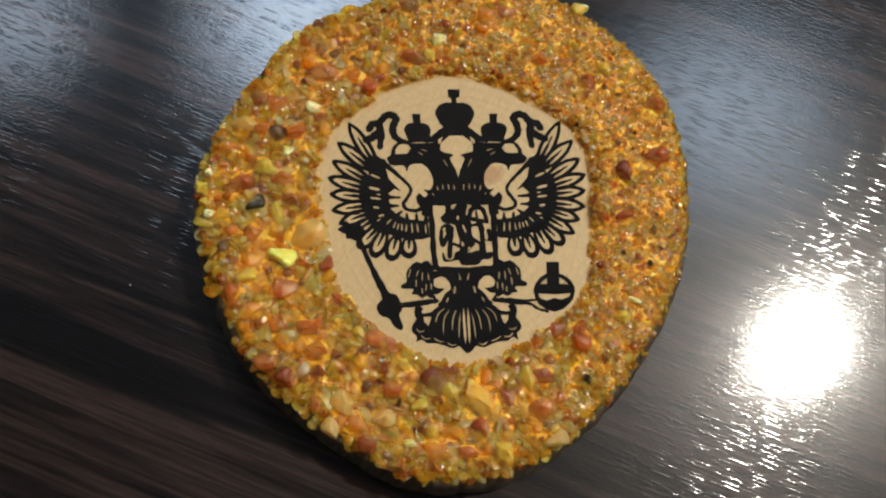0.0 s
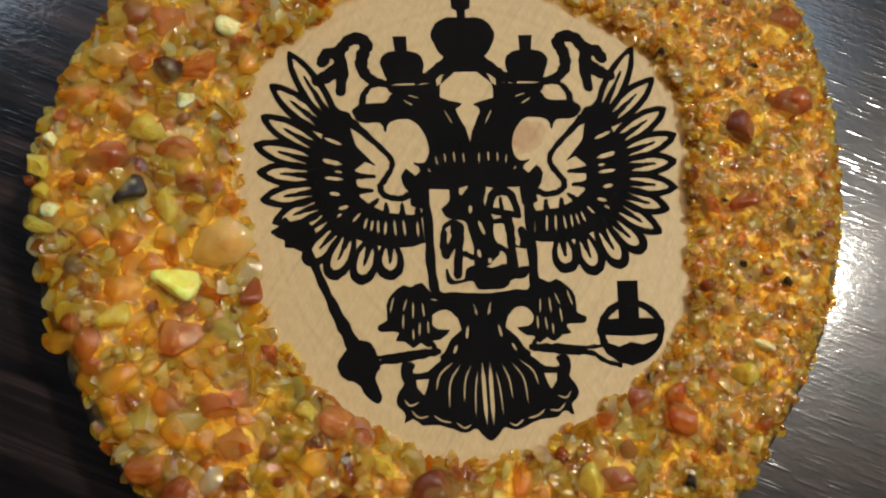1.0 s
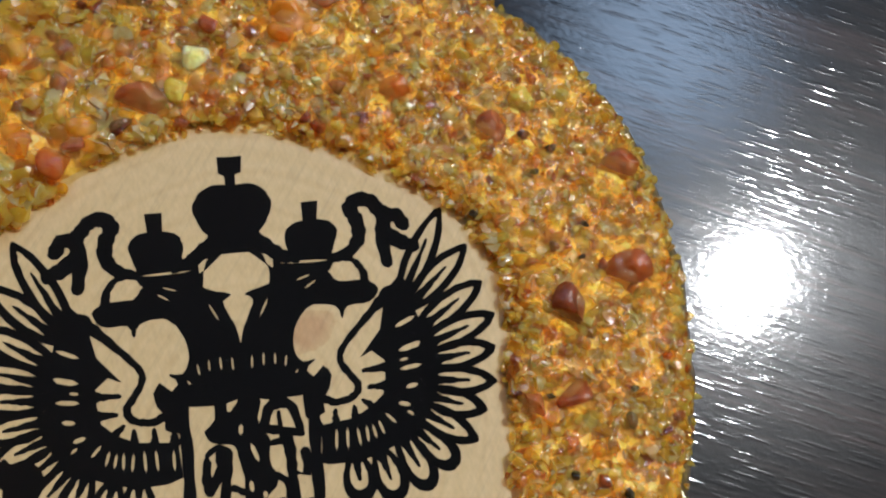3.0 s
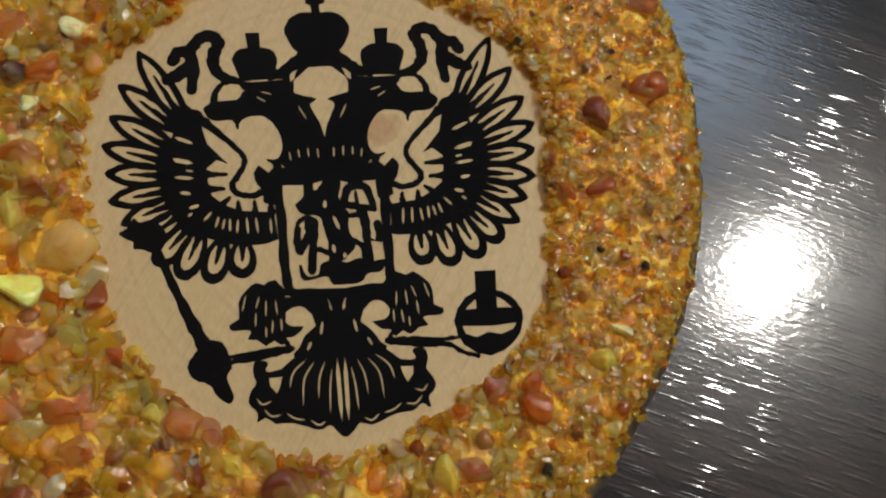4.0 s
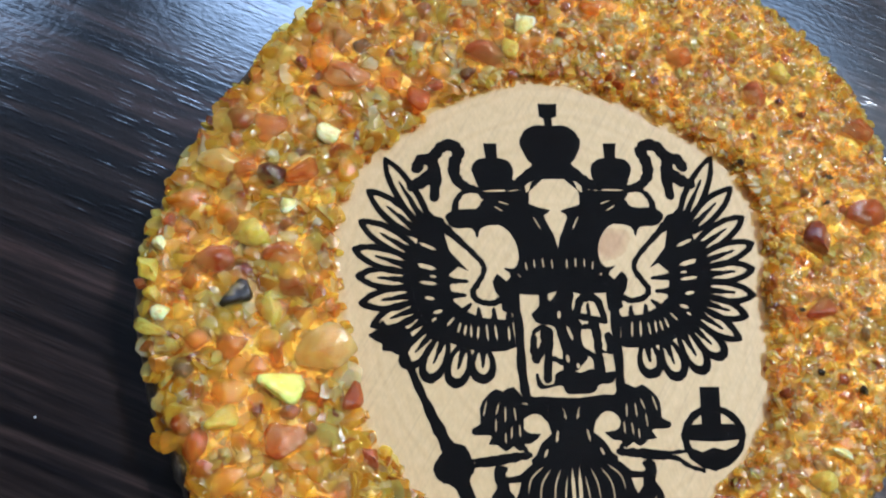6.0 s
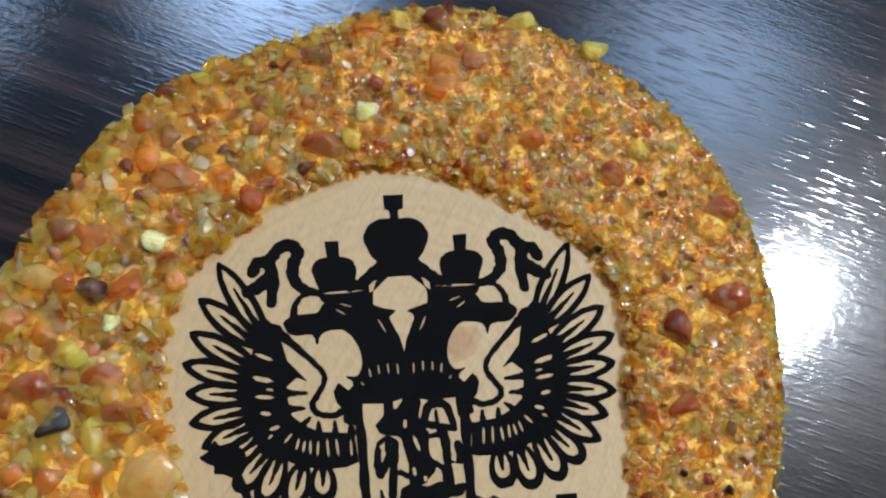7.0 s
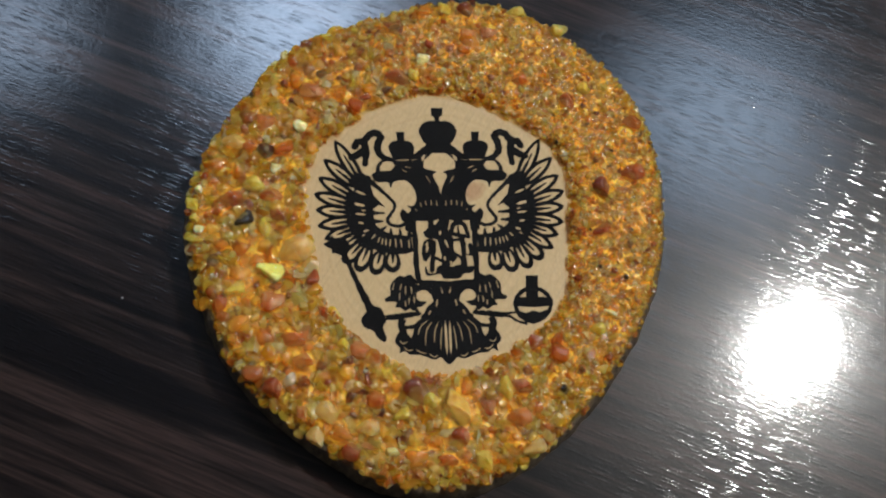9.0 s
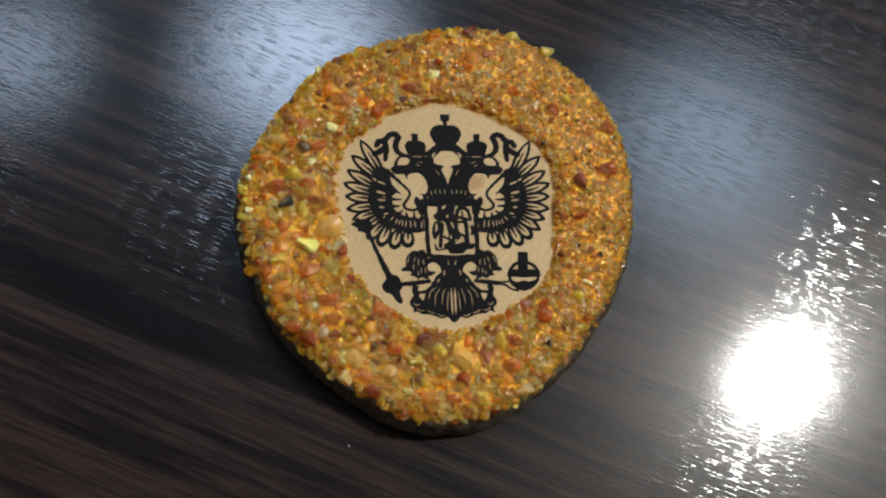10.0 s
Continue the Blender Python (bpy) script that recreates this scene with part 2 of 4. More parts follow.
LAMINATE, WOOD, BARK, INK = table_laminate(), pale_wood(), bark(), ink()
AMBER_CHIP, AMBER_CRUMB = amber("amber_chip", clear=0.45), amber("amber_crumb", island=True, clear=0.48, size=420.0)
PAINT, FLOORING, CEIL = plain("wall_paint", (0.44, 0.43, 0.42)), plain("floor_boards", (0.12, 0.09, 0.07)), plain("ceiling_paint", (0.60, 0.63, 0.68))
AMBER = {
    "milky": amber("amber_milky_yellow", (0.99, 0.91, 0.20), clear=0.0, rough=0.24),
    "cream": amber("amber_cream", (0.98, 0.86, 0.40), clear=0.0, rough=0.22),
    "lemon": amber("amber_lemon", (0.96, 0.72, 0.12), clear=0.3),
    "honey": amber("amber_honey", (0.95, 0.66, 0.24), clear=0.34),
    "peach": amber("amber_peach", (0.97, 0.56, 0.10), clear=0.12, rough=0.28),
    "orange": amber("amber_orange", (0.94, 0.42, 0.025), clear=0.45),
    "salmon": amber("amber_salmon", (0.78, 0.36, 0.11), clear=0.4),
    "cognac": amber("amber_cognac", (0.74, 0.28, 0.045), clear=0.46),
    "red": amber("amber_red", (0.56, 0.18, 0.05), clear=0.42),
    "dark": amber("amber_dark", (0.34, 0.10, 0.035), clear=0.34),
    "black": amber("amber_black", (0.06, 0.045, 0.022), clear=0.3),
}


# ---- building helpers ----
def mesh_of(name, bm, mat, smooth=False):
    data = bpy.data.meshes.new(name)
    bm.to_mesh(data)
    bm.free()
    data.materials.append(mat)
    if smooth:
        data.polygons.foreach_set("use_smooth", [True] * len(data.polygons))
    return data


def part(name, bm, mat, parent=None, label="", smooth=False):
    ob = new(name, mesh_of(name, bm, mat, smooth))
    ob.parent = parent
    return tagged(ob, label)


def box(bm, x0, x1, y0, y1, z0, z1):
    v = [bm.verts.new((x, y, z)) for x in (x0, x1) for y in (y0, y1) for z in (z0, z1)]
    for f in ((0, 1, 3, 2), (4, 6, 7, 5), (0, 4, 5, 1), (2, 3, 7, 6), (0, 2, 6, 4), (1, 5, 7, 3)):
        bm.faces.new([v[i] for i in f])
    return v


def solid(x0, x1, y0, y1, z0, z1, edge=0.0):
    bm = bmesh.new()
    box(bm, x0, x1, y0, y1, z0, z1)
    bmesh.ops.recalc_face_normals(bm, faces=bm.faces)
    if edge:
        bmesh.ops.bevel(bm, geom=list(bm.edges), offset=edge, segments=2, affect="EDGES")
    return bm


def lathe(bm, cx, cy, profile, count=48):
    """A turned body from (radius, z) pairs."""
    rings = [[bm.verts.new((cx + r * math.cos(a), cy + r * math.sin(a), z)) for a in np.linspace(0, 2 * math.pi, count, endpoint=False)] for r, z in profile]
    for low, high in zip(rings, rings[1:]):
        for i in range(count):
            bm.faces.new((low[i], low[(i + 1) % count], high[(i + 1) % count], high[i]))
    bm.faces.new(rings[0][::-1])
    bm.faces.new(rings[-1])
    bmesh.ops.recalc_face_normals(bm, faces=bm.faces)


def curve(points, closed=False, steps=6):
    """A smooth line through points (Catmull-Rom)."""
    p = np.array(points, float)
    if closed:
        p = np.vstack([p[-1], p, p[0], p[1]])
    else:
        p = np.vstack([2 * p[0] - p[1], p, 2 * p[-1] - p[-2]])
    out = []
    for a, b, c, d in zip(p, p[1:], p[2:], p[3:]):
        for s in np.linspace(0, 1, steps, endpoint=False):
            out.append(0.5 * (2 * b + (c - a) * s + (2 * a - 5 * b + 4 * c - d) * s**2 + (3 * b - a - 3 * c + d) * s**3))
    if not closed:
        out.append(p[-2])
    return np.array(out)


# ---- the room ----
X0, X1, Y0, Y1, FLOOR = -2.0, 2.3, -1.9, 2.3, -0.75
tagged(part("floor", solid(X0, X1, Y0, Y1, FLOOR - 0.1, FLOOR), FLOORING), "dark plain wooden floor", "floor", kind="structure")
tagged(part("ceiling", solid(X0, X1, Y0, Y1, CEILING + 0.06, CEILING + 0.16), CEIL), "plain painted ceiling with round lamps", "ceiling", kind="structure")
for name, ends in (("wall_north", (X0, X1, Y1, Y1 + 0.1)), ("wall_south", (X0, X1, Y0 - 0.1, Y0)), ("wall_west", (X0 - 0.1, X0, Y0 - 0.1, Y1 + 0.1)), ("wall_east", (X1, X1 + 0.1, Y0 - 0.1, Y1 + 0.1))):
    tagged(part(name, solid(*ends, FLOOR - 0.1, CEILING + 0.16), PAINT), "plain grey painted wall", "wall", kind="structure")

for i, (x, y, r, power, colour) in enumerate(LAMPS):
    lamp = tagged(new("ceiling_lamp"), "round white ceiling lamp, switched on" if i == 0 else "dim bluish round ceiling lamp", "lamp", "ceiling lamps")
    lamp.location = (x, y, CEILING)
    bm = bmesh.new()
    lathe(bm, 0, 0, [(r + 0.012, 0.06), (r + 0.014, 0.01), (r + 0.004, 0.0), (r + 0.001, 0.012), (0.02, 0.014)])
    part("housing", bm, CEIL, lamp, "white metal rim", True)
    bm = bmesh.new()
    lathe(bm, 0, 0, [(r, 0.008), (r * 0.97, 0.002), (r * 0.5, -0.002), (0.01, -0.003)])
    part("diffuser", bm, glow("lamp_glow", colour, power, r, i > 0), lamp, "glowing opal diffuser", True)

# ---- the table ----
table = tagged(new("table"), "dark brown wood-grain laminate table with embossed pores", "table")
table.location = (0, 0, FLOOR)
part("tabletop", solid(-0.62, 0.62, -0.42, 0.40, -FLOOR - 0.026, -FLOOR, 0.0012), LAMINATE, table, "dark laminate top")
for x in (-0.58, 0.56):
    part("side_panel", solid(x, x + 0.022, -0.36, 0.34, 0.0, -FLOOR - 0.026), LAMINATE, table)


# ---- the wood slice ----
def waves(a, terms):
    """A radius that changes round the circle: its mean, then cosine and sine terms."""
    return terms[0] + sum(terms[2 * k - 1] * math.cos(k * a) + terms[2 * k] * math.sin(k * a) for k in range(1, len(terms) // 2 + 1))


RIM_TERMS = (46.99, 2.46, 2.3, -1.57, 1.7, -0.99, 1.13, 0.45, -0.05, 0.04, -0.3, 0.02, 0.03, -0.26, 0.23, 0.05, -0.34)
HOLLOW_TERMS = (27.47, 1.18, 0.88, -1.27, -0.24, 0.04, 0.57, -0.29, -0.06, -0.2, 0.14, -0.71, 0.05, -0.13, 0.06)


def rim(a, grow=0.0):
    """Outer edge of the amber, in metres, round (AXIS_X, 0)."""
    return (waves(a, RIM_TERMS) + grow) * MM


def hollow(a, grow=0.0):
    """Edge of the bare wood, in metres, round (HEART_X, 0)."""
    return (waves(a, HOLLOW_TERMS) + grow) * MM


def disc_rings(levels, count=200, rough=0.0, seed=0.0):
    """A body from rings of the outline: (how far outside the outline in mm, height in m)."""
    bm = bmesh.new()
    rings = []
    for grow, z in levels:
        ring = []
        for a in np.linspace(0, 2 * math.pi, count, endpoint=False):
            c, s = math.cos(a), math.sin(a)
            wobble = rough * noise.noise((c * 14 + seed, s * 14, z * 300)) + 0.5 * rough * noise.noise((c * 45, s * 45 + seed, z * 700))
            r = rim(a, grow + wobble)
            ring.append(bm.verts.new((AXIS_X + r * c, r * s, z)))
        rings.append(ring)
    for low, high in zip(rings, rings[1:]):
        for i in range(count):
            bm.faces.new((low[i], low[(i + 1) % count], high[(i + 1) % count], high[i]))
    return bm, rings


souvenir = tagged(new("wood_slice_souvenir"), "round wood slice with amber chips glued round a black printed emblem", "souvenir")
bm, rings = disc_rings([(-0.6, 0.0), (-0.6, 0.5 * FACE), (-0.6, FACE - 0.0003), (-0.9, FACE)])
bm.faces.new(rings[0][::-1])
bm.faces.new(rings[-1])
part("wood_core", bm, WOOD, souvenir, "pale smooth sanded wood face")
bm, rings = disc_rings([(-0.4, 0.0), (1.4, 0.0), (1.75, 0.0006), (1.85, 0.0016), (1.7, 0.0032), (1.45, 0.005), (1.05, 0.0068), (0.6, 0.0081), (0.1, 0.0088), (-0.4, 0.0089)], count=320, rough=0.5)
part("bark", bm, BARK, souvenir, "thin dark rough bark edge", True)


# ---- the printed emblem: raised black ink on the face ----
INK_STEP = [0]


def ink_height():
    INK_STEP[0] += 1
    return FACE + (0.00004 + 0.0000018 * (INK_STEP[0] % 40))


def worn(line, amount=0.09):
    """The same line with the slightly ragged edge of ink on wood."""
    out = np.array(line, float)
    for p in out:
        q = Vector((p[0] * 2.3, p[1] * 2.3, 0.7))
        p += (amount * noise.noise(q), amount * noise.noise(q + Vector((9, 4, 2))))
        p += (0.07 * noise.noise(q * 4.1), 0.07 * noise.noise(q * 4.1 + Vector((3, 8, 5))))
    return out


def fill(bm, outline, smooth=4, gaps=()):
    """A filled shape from a closed outline in mm, with bare gaps in it."""
    p = curve(outline, True, smooth) if smooth else np.array(outline, float)
    loops = [worn(p)] + [np.array(g, float) for g in gaps]
    z = ink_height()
    flat = np.vstack(loops)
    top = [bm.verts.new((x * MM, y * MM, z)) for x, y in flat]
    low = [bm.verts.new((x * MM, y * MM, FACE - 0.00002)) for x, y in flat]
    for tri in geometry_tessellate([[Vector((x, y, 0)) for x, y in loop] for loop in loops]):
        try:
            bm.faces.new([top[i] for i in tri])
        except ValueError:
            pass
    start = 0
    for loop in loops:
        for i in range(len(loop)):
            a, b = start + i, start + (i + 1) % len(loop)
            bm.faces.new((low[a], low[b], top[b], top[a]))
        start += len(loop)


def slits(lines, wide):
    """Lens-shaped gaps along pairs of points."""
    out = []
    for a, b in zip(lines[::2], lines[1::2]):
        a, b = np.array(a), np.array(b)
        d = (b - a) / np.linalg.norm(b - a)
        side = np.array([-d[1], d[0]]) * wide / 2
        out.append([a, a + 0.25 * (b - a) - side, a + 0.75 * (b - a) - side, b, a + 0.75 * (b - a) + side, a + 0.25 * (b - a) + side])
    return out


def hairlines(lines, wide):
    """Thin bare lines with tapered ends along smooth curves."""
    out = []
    for points in lines:
        p = curve(points, False, 4)
        along = np.gradient(p, axis=0)
        along /= np.linalg.norm(along, axis=1)[:, None]
        side = np.stack([-along[:, 1], along[:, 0]], 1)
        w = wide / 2 * np.clip(np.sin(np.linspace(0, math.pi, len(p))) * 1.8, 0, 1)
        out.append(np.vstack([(p + side * w[:, None])[1:-1], p[-1:], (p - side * w[:, None])[-2:0:-1], p[:1]]))
    return out


def stroke(bm, points, widths, closed=False, smooth=5):
    """A pen line of changing width, in mm, with round ends."""
    p = curve(points, closed, smooth)
    n = len(p)
    w = np.interp(np.linspace(0, 1, n), np.linspace(0, 1, len(widths)), widths) / 2
    along = np.gradient(p, axis=0) if not closed else np.roll(p, -1, 0) - np.roll(p, 1, 0)
    along /= np.linalg.norm(along, axis=1)[:, None] + 1e-9
    side = np.stack([-along[:, 1], along[:, 0]], 1)
    w = w * (1 + 0.10 * np.sin(np.arange(n) * 1.7 + len(bm.verts)))
    left, right = p + side * w[:, None], p - side * w[:, None]
    if closed:
        ring(bm, left, right)
        return
    caps = [math.pi * k / 4 for k in (1, 2, 3)]
    head = [p[-1] + w[-1] * (math.cos(a) * -side[-1] + math.sin(a) * along[-1]) for a in caps]
    tail = [p[0] + w[0] * (math.cos(a) * side[0] - math.sin(a) * along[0]) for a in caps]
    fill(bm, np.vstack([right, head, left[::-1], tail]), 0)


def ring(bm, outer, inner):
    """The ink between two closed outlines of the same count."""
    z = ink_height()
    outer, inner = worn(outer), worn(inner)
    a, b = ([bm.verts.new((x * MM, y * MM, z)) for x, y in line] for line in (outer, inner))
    c, d = ([bm.verts.new((x * MM, y * MM, FACE - 0.00002)) for x, y in line] for line in (outer, inner))
    n = len(a)
    for i in range(n):
        j = (i + 1) % n
        bm.faces.new((a[i], a[j], b[j], b[i]))
        bm.faces.new((c[i], c[j], a[j], a[i]))
        bm.faces.new((b[i], b[j], d[j], d[i]))


def feather(root, tip, half, line=0.42, open_from=0.45, quill=0.26, sharp=0.5):
    """An outlined feather with a bare heart and a quill."""
    bm = bmesh.new()
    root, tip = np.array(root), np.array(tip)
    axis = tip - root
    length = np.linalg.norm(axis)
    axis /= length
    side = np.array([-axis[1], axis[0]])
    s = np.linspace(0, 2 * math.pi, 28, endpoint=False)
    f = 0.5 - 0.5 * np.cos(s)
    blade = (f + 0.02) ** 0.7 * (1 - f) ** (0.42 + 0.4 * sharp)
    shape = np.sign(np.sin(s)) * blade / blade.max()
    outer = root + np.outer(f * length, axis) + np.outer(shape * half, side)
    begin, end = open_from * length, length - 1.5 * line
    g = begin + (end - begin) * f
    inner = root + np.outer(g, axis) + np.outer(shape * max(half - line, 0.08), side)
    ring(bm, outer, inner)
    if quill:
        stroke(bm, [root + axis * begin * 0.9, root + axis * (begin + 0.35 * (end - begin)), root + axis * (begin + 0.70 * (end - begin))], [quill * 1.9, quill, quill * 0.4])
    return bm


def flip(points, side):
    return [(x * side, y) for x, y in points]


def both(points):
    """A closed outline from its right half, top to bottom."""
    right = [(0.0 if abs(x) < 0.3 else x, y) for x, y in points]
    return right + [(-x, y) for x, y in right[::-1] if x]


from mathutils.geometry import tessellate_polygon as geometry_tessellate

# great crown
bm = bmesh.new()
fill(bm, both([(-0.07, 23.28), (1.73, 23.3), (3.21, 22.54), (3.83, 21.01), (3.18, 19.16), (2.3, 17.94), (1.82, 16.41), (-0.38, 16.25)]))
crown = part("crown", bm, INK, souvenir)
bm = bmesh.new()
fill(bm, both([(0.06, 26.23), (1.24, 26.25), (1.16, 24.53), (0.52, 24.22), (0.46, 22.82), (-0.09, 22.82)]), 0)
part("cross", bm, INK, crown)
for side in (1, -1):
    bm = bmesh.new()
    fill(bm, flip([(7.45, 19.04), (9.23, 18.75), (9.99, 17.68), (9.64, 16.46), (8.88, 15.25), (5.59, 15.23), (4.97, 16.43), (4.89, 17.65), (5.64, 18.72)], side))
    small = part("crown", bm, INK, souvenir)
    bm = bmesh.new()
    fill(bm, flip([(6.72, 20.88), (8.38, 20.89), (8.11, 18.59), (6.73, 18.58)], side), 0)
    part("cross", bm, INK, small)
    # ribbon from the great crown over the small one
    bm = bmesh.new()
    stroke(bm, flip([(1.47, 17.78), (3.06, 16.57), (4.38, 15.67), (5.73, 15.23)], side), [1.9, 1.5, 1.3, 1.1])
    stroke(bm, flip([(9.57, 14.84), (11.17, 15.55), (12.13, 16.9), (11.95, 18.57), (11.43, 19.83)], side), [0.9, 1.2, 1.4, 1.5, 1.5])
    stroke(bm, flip([(11.35, 19.83), (12.19, 20.69), (13.5, 20.48), (14.28, 19.54)], side), [1.4, 1.5, 1.5, 1.4])
    stroke(bm, flip([(14.15, 19.7), (14.94, 18.91), (16.04, 18.74), (16.66, 17.7)], side), [1.4, 1.5, 1.5, 1.4])
    stroke(bm, flip([(14.73, 18.32), (14.44, 16.59), (14.65, 14)], side), [1.5, 1.5, 1.1])
    stroke(bm, flip([(14.87, 17.05), (16.07, 16.02), (17.34, 15.43)], side), [1.4, 1.6, 1.3])
    part("ribbon", bm, INK, souvenir)
    # neck and head, with the round gap behind it
    bm = bmesh.new()
    fill(bm, flip([(0.87, 16.71), (2.22, 16.27), (2.92, 15.21), (3.17, 13.41), (2.73, 12.81), (0.67, 12.2), (1.4, 11.5), (0.85, 9.9), (0.13, 8.0), (0.08, 2.22), (7.18, 2.21), (5.94, 4.1), (6.8, 5.12), (5.58, 4.98), (4.85, 6.44), (5.23, 8.5), (6.26, 9.99), (7.65, 10.44), (9.26, 10), (9.73, 8.81), (10.35, 10), (12.54, 10.16), (13.46, 11.51), (12.14, 12.4), (9.68, 12.54), (8.52, 13.74), (5.67, 14.25), (3.76, 14.31)], side), 3,
         slits(flip([(0.93, 6.14), (0.87, 4.83), (2.01, 6.29), (1.95, 4.98), (3.08, 6.15), (3.02, 4.98), (4.14, 5.85), (3.95, 4.68), (5.14, 4.39), (4.56, 3.52), (5.6, 12.97), (7, 13.43), (6.37, 12.08), (7.51, 12.83), (2.8, 11.46), (1.9, 9.68)], side), 0.19))
    fill(bm, flip([(3.56, 15.67), (9.31, 15.55), (9.4, 14.65), (8.93, 13.74), (6.2, 13.87), (3.47, 14.01)], side), 0, slits(flip([(4.06, 14.84), (8.99, 14.72)], side), 0.26))
    stroke(bm, flip([(8.53, 13.89), (9.54, 14.8), (11.05, 14.65), (12.07, 13.45), (12.26, 12.1)], side), [0.7, 0.6, 0.6, 0.7, 0.9])
    part("neck", bm, INK, souvenir)
    # wing: a dark body with bare slits, then barbs and outlined feathers
    bm = bmesh.new()
    stroke(bm, flip([(14.5, 10.83), (13.12, 9.71), (11.25, 7.89), (9.47, 5.94), (9.14, 4.78), (9.89, 3.39), (10.53, 2.46), (10.45, 1.62), (9.6, 1.02), (8.22, 0.88), (7.39, 1.26)], side), [1.6, 0.9, 0.62, 0.62, 0.65, 0.7, 0.7, 0.65, 0.7, 0.8])
    fill(bm, flip([(5.55, 3.26), (6.49, 3.4), (7.59, 4.4), (8.15, 3.4), (7.9, 2.17), (7.17, 1.19), (7.29, 0.05), (6.25, -0.32), (5.41, -0.16)], side), 2)
    body = [(15.65, 12.6), (16.58, 11.48), (15.88, 10.51), (16.67, 9.56), (17.29, 7.1), (17.85, 5.45), (18.05, 3.89), (17.62, 2.04), (17.3, 0.5), (16.42, -0.94), (15.66, -2.59), (14.27, -3.4), (12.02, -4.42), (9.7, -4.83), (7.22, -4.8), (5.92, -4.34), (6.18, -1.22), (8.05, -1.01), (9.93, -0.8), (11.59, 0.02), (12.86, 1.15), (13.25, 2.83), (13.33, 4.37), (12.25, 5.31), (11.04, 4.85), (13.19, 7.34), (13.7, 9.55), (12.99, 9.87)]
    cut = slits(flip([(14.77, 4.14), (15.66, 4.29), (12.9, -0.68), (13.87, -1.74), (12.19, -1.27), (12.63, -2.63), (11.58, -1.57), (11.88, -2.92), (10.13, -1.71), (10.33, -3.43), (11.01, -1.56), (11.07, -3.21), (8.22, -1.54), (8.03, -3.63), (9.22, -1.55), (9.1, -3.64), (6.63, -1.82), (6.6, -3.76), (15.67, -1.16), (14.99, -0.7)], side), 0.27)
    cut += slits(flip([(14.67, 7.42), (16.76, 8.36), (14.68, 3.29), (16.91, 3.58), (15.08, 1.51), (16.34, 1.74), (14.21, 0.15), (15.41, -0.17)], side), 0.42)
    cut += slits(flip([(14.72, 5.07), (17.3, 5.76)], side), 0.55)
    fill(bm, flip(body, side), 0, cut)
    wing = part("wing", bm, INK, souvenir)
    barbs = [(13.55, 3.68), (11.21, 3.53), (13.23, 1.91), (11.56, 1.92), (11.87, -0.06), (10.94, 0.78), (10.05, -1.1), (10.03, 0.26), (8.25, -1.24), (8.22, 0.12), (6.46, -1.22), (6.58, 0.13)]
    for a, b in zip(barbs[::2], barbs[1::2]):
        bm = bmesh.new()
        stroke(bm, flip([a, ((a[0] + b[0]) / 2, (a[1] + b[1]) / 2), b], side), [1.0, 0.6, 0.4])
        part("barb", bm, INK, wing)
    feathers = [(15.79, 10.43), (20.6, 19.21), (16.59, 9.56), (22.79, 15.08), (17.21, 7.02), (23.84, 11.25), (17.62, 5.37), (24.69, 7.8), (17.82, 3.81), (24.34, 4.49), (17.4, 2.04), (23.99, 1.15), (17.08, 0.51), (22.7, -1.52), (16.22, -0.78), (21.4, -4.3), (15.47, -2.36), (19.2, -6.36), (14.18, -2.95), (16.55, -8.16), (11.98, -4.12), (13.42, -8.85), (9.74, -4.39), (10.06, -8.5)]
    for k, (root, tip) in enumerate(zip(feathers[::2], feathers[1::2])):
        root = tuple(1.12 * a - 0.12 * b for a, b in zip(root, tip))
        part("feather", feather(flip([root], side)[0], flip([tip], side)[0], 1.52 if k < 9 else 1.57, 0.74, 0.12, 0.6, 0.75 if k < 8 else 0.1), INK, wing)
    # leg plumes and claw
    bm = bmesh.new()
    fill(bm, flip([(2.55, -10.53), (5.35, -10.3), (6.51, -8.88), (7.72, -9.48), (8.6, -9.13), (9.78, -10.02), (10.57, -11.25), (10.54, -12.97), (11.6, -13.55), (11.25, -14.26), (9.86, -14.23), (9.28, -14.5), (9.76, -15.28), (8.71, -15.4), (7.81, -16.15), (6.96, -15.64), (6.09, -16.25), (5.6, -15.47), (4.72, -15.31), (3.7, -14.38), (4.95, -14.26), (5.61, -13.71), (5.5, -12.65), (4.51, -12.07), (3.45, -12.33), (2.7, -13.09), (0.98, -13.2), (1.14, -10.94)], side), 2,
         slits(flip([(9.67, -10.37), (10.19, -12.25), (8.25, -10.64), (8.74, -12.08), (8.72, -12.36), (8.84, -14.06), (7.58, -11.05), (7.69, -12.98), (6.96, -13.32), (7.1, -14.87), (6.59, -11.18), (6.45, -12.88), (6.08, -13.16), (6.08, -14.71), (7.73, -14.04), (7.75, -15.31), (4.39, -11), (5.65, -10.88), (2.81, -11.68), (2.06, -12.51)], side), 0.19))
    part("leg", bm, INK, souvenir)
    bm = bmesh.new()
    stroke(bm, flip([(5.16, -16.64), (6.86, -16.82), (8.9, -17.08), (10.95, -17.27)], side), [0.75, 1.0, 1.2, 0.8])
    stroke(bm, flip([(8.59, -16.72), (10.98, -16.99), (13.07, -16.9)], side), [0.5, 0.5, 0.4])
    stroke(bm, flip([(9.91, -17.38), (11.95, -17.64), (13.24, -18.57), (14.92, -19.1)], side), [0.7, 0.5, 0.5, 0.5])
    stroke(bm, flip([(5.36, -16.65), (5.63, -15.96), (6.28, -15.55)], side), [0.5, 0.5, 0.7])
    part("claw", bm, INK, souvenir)

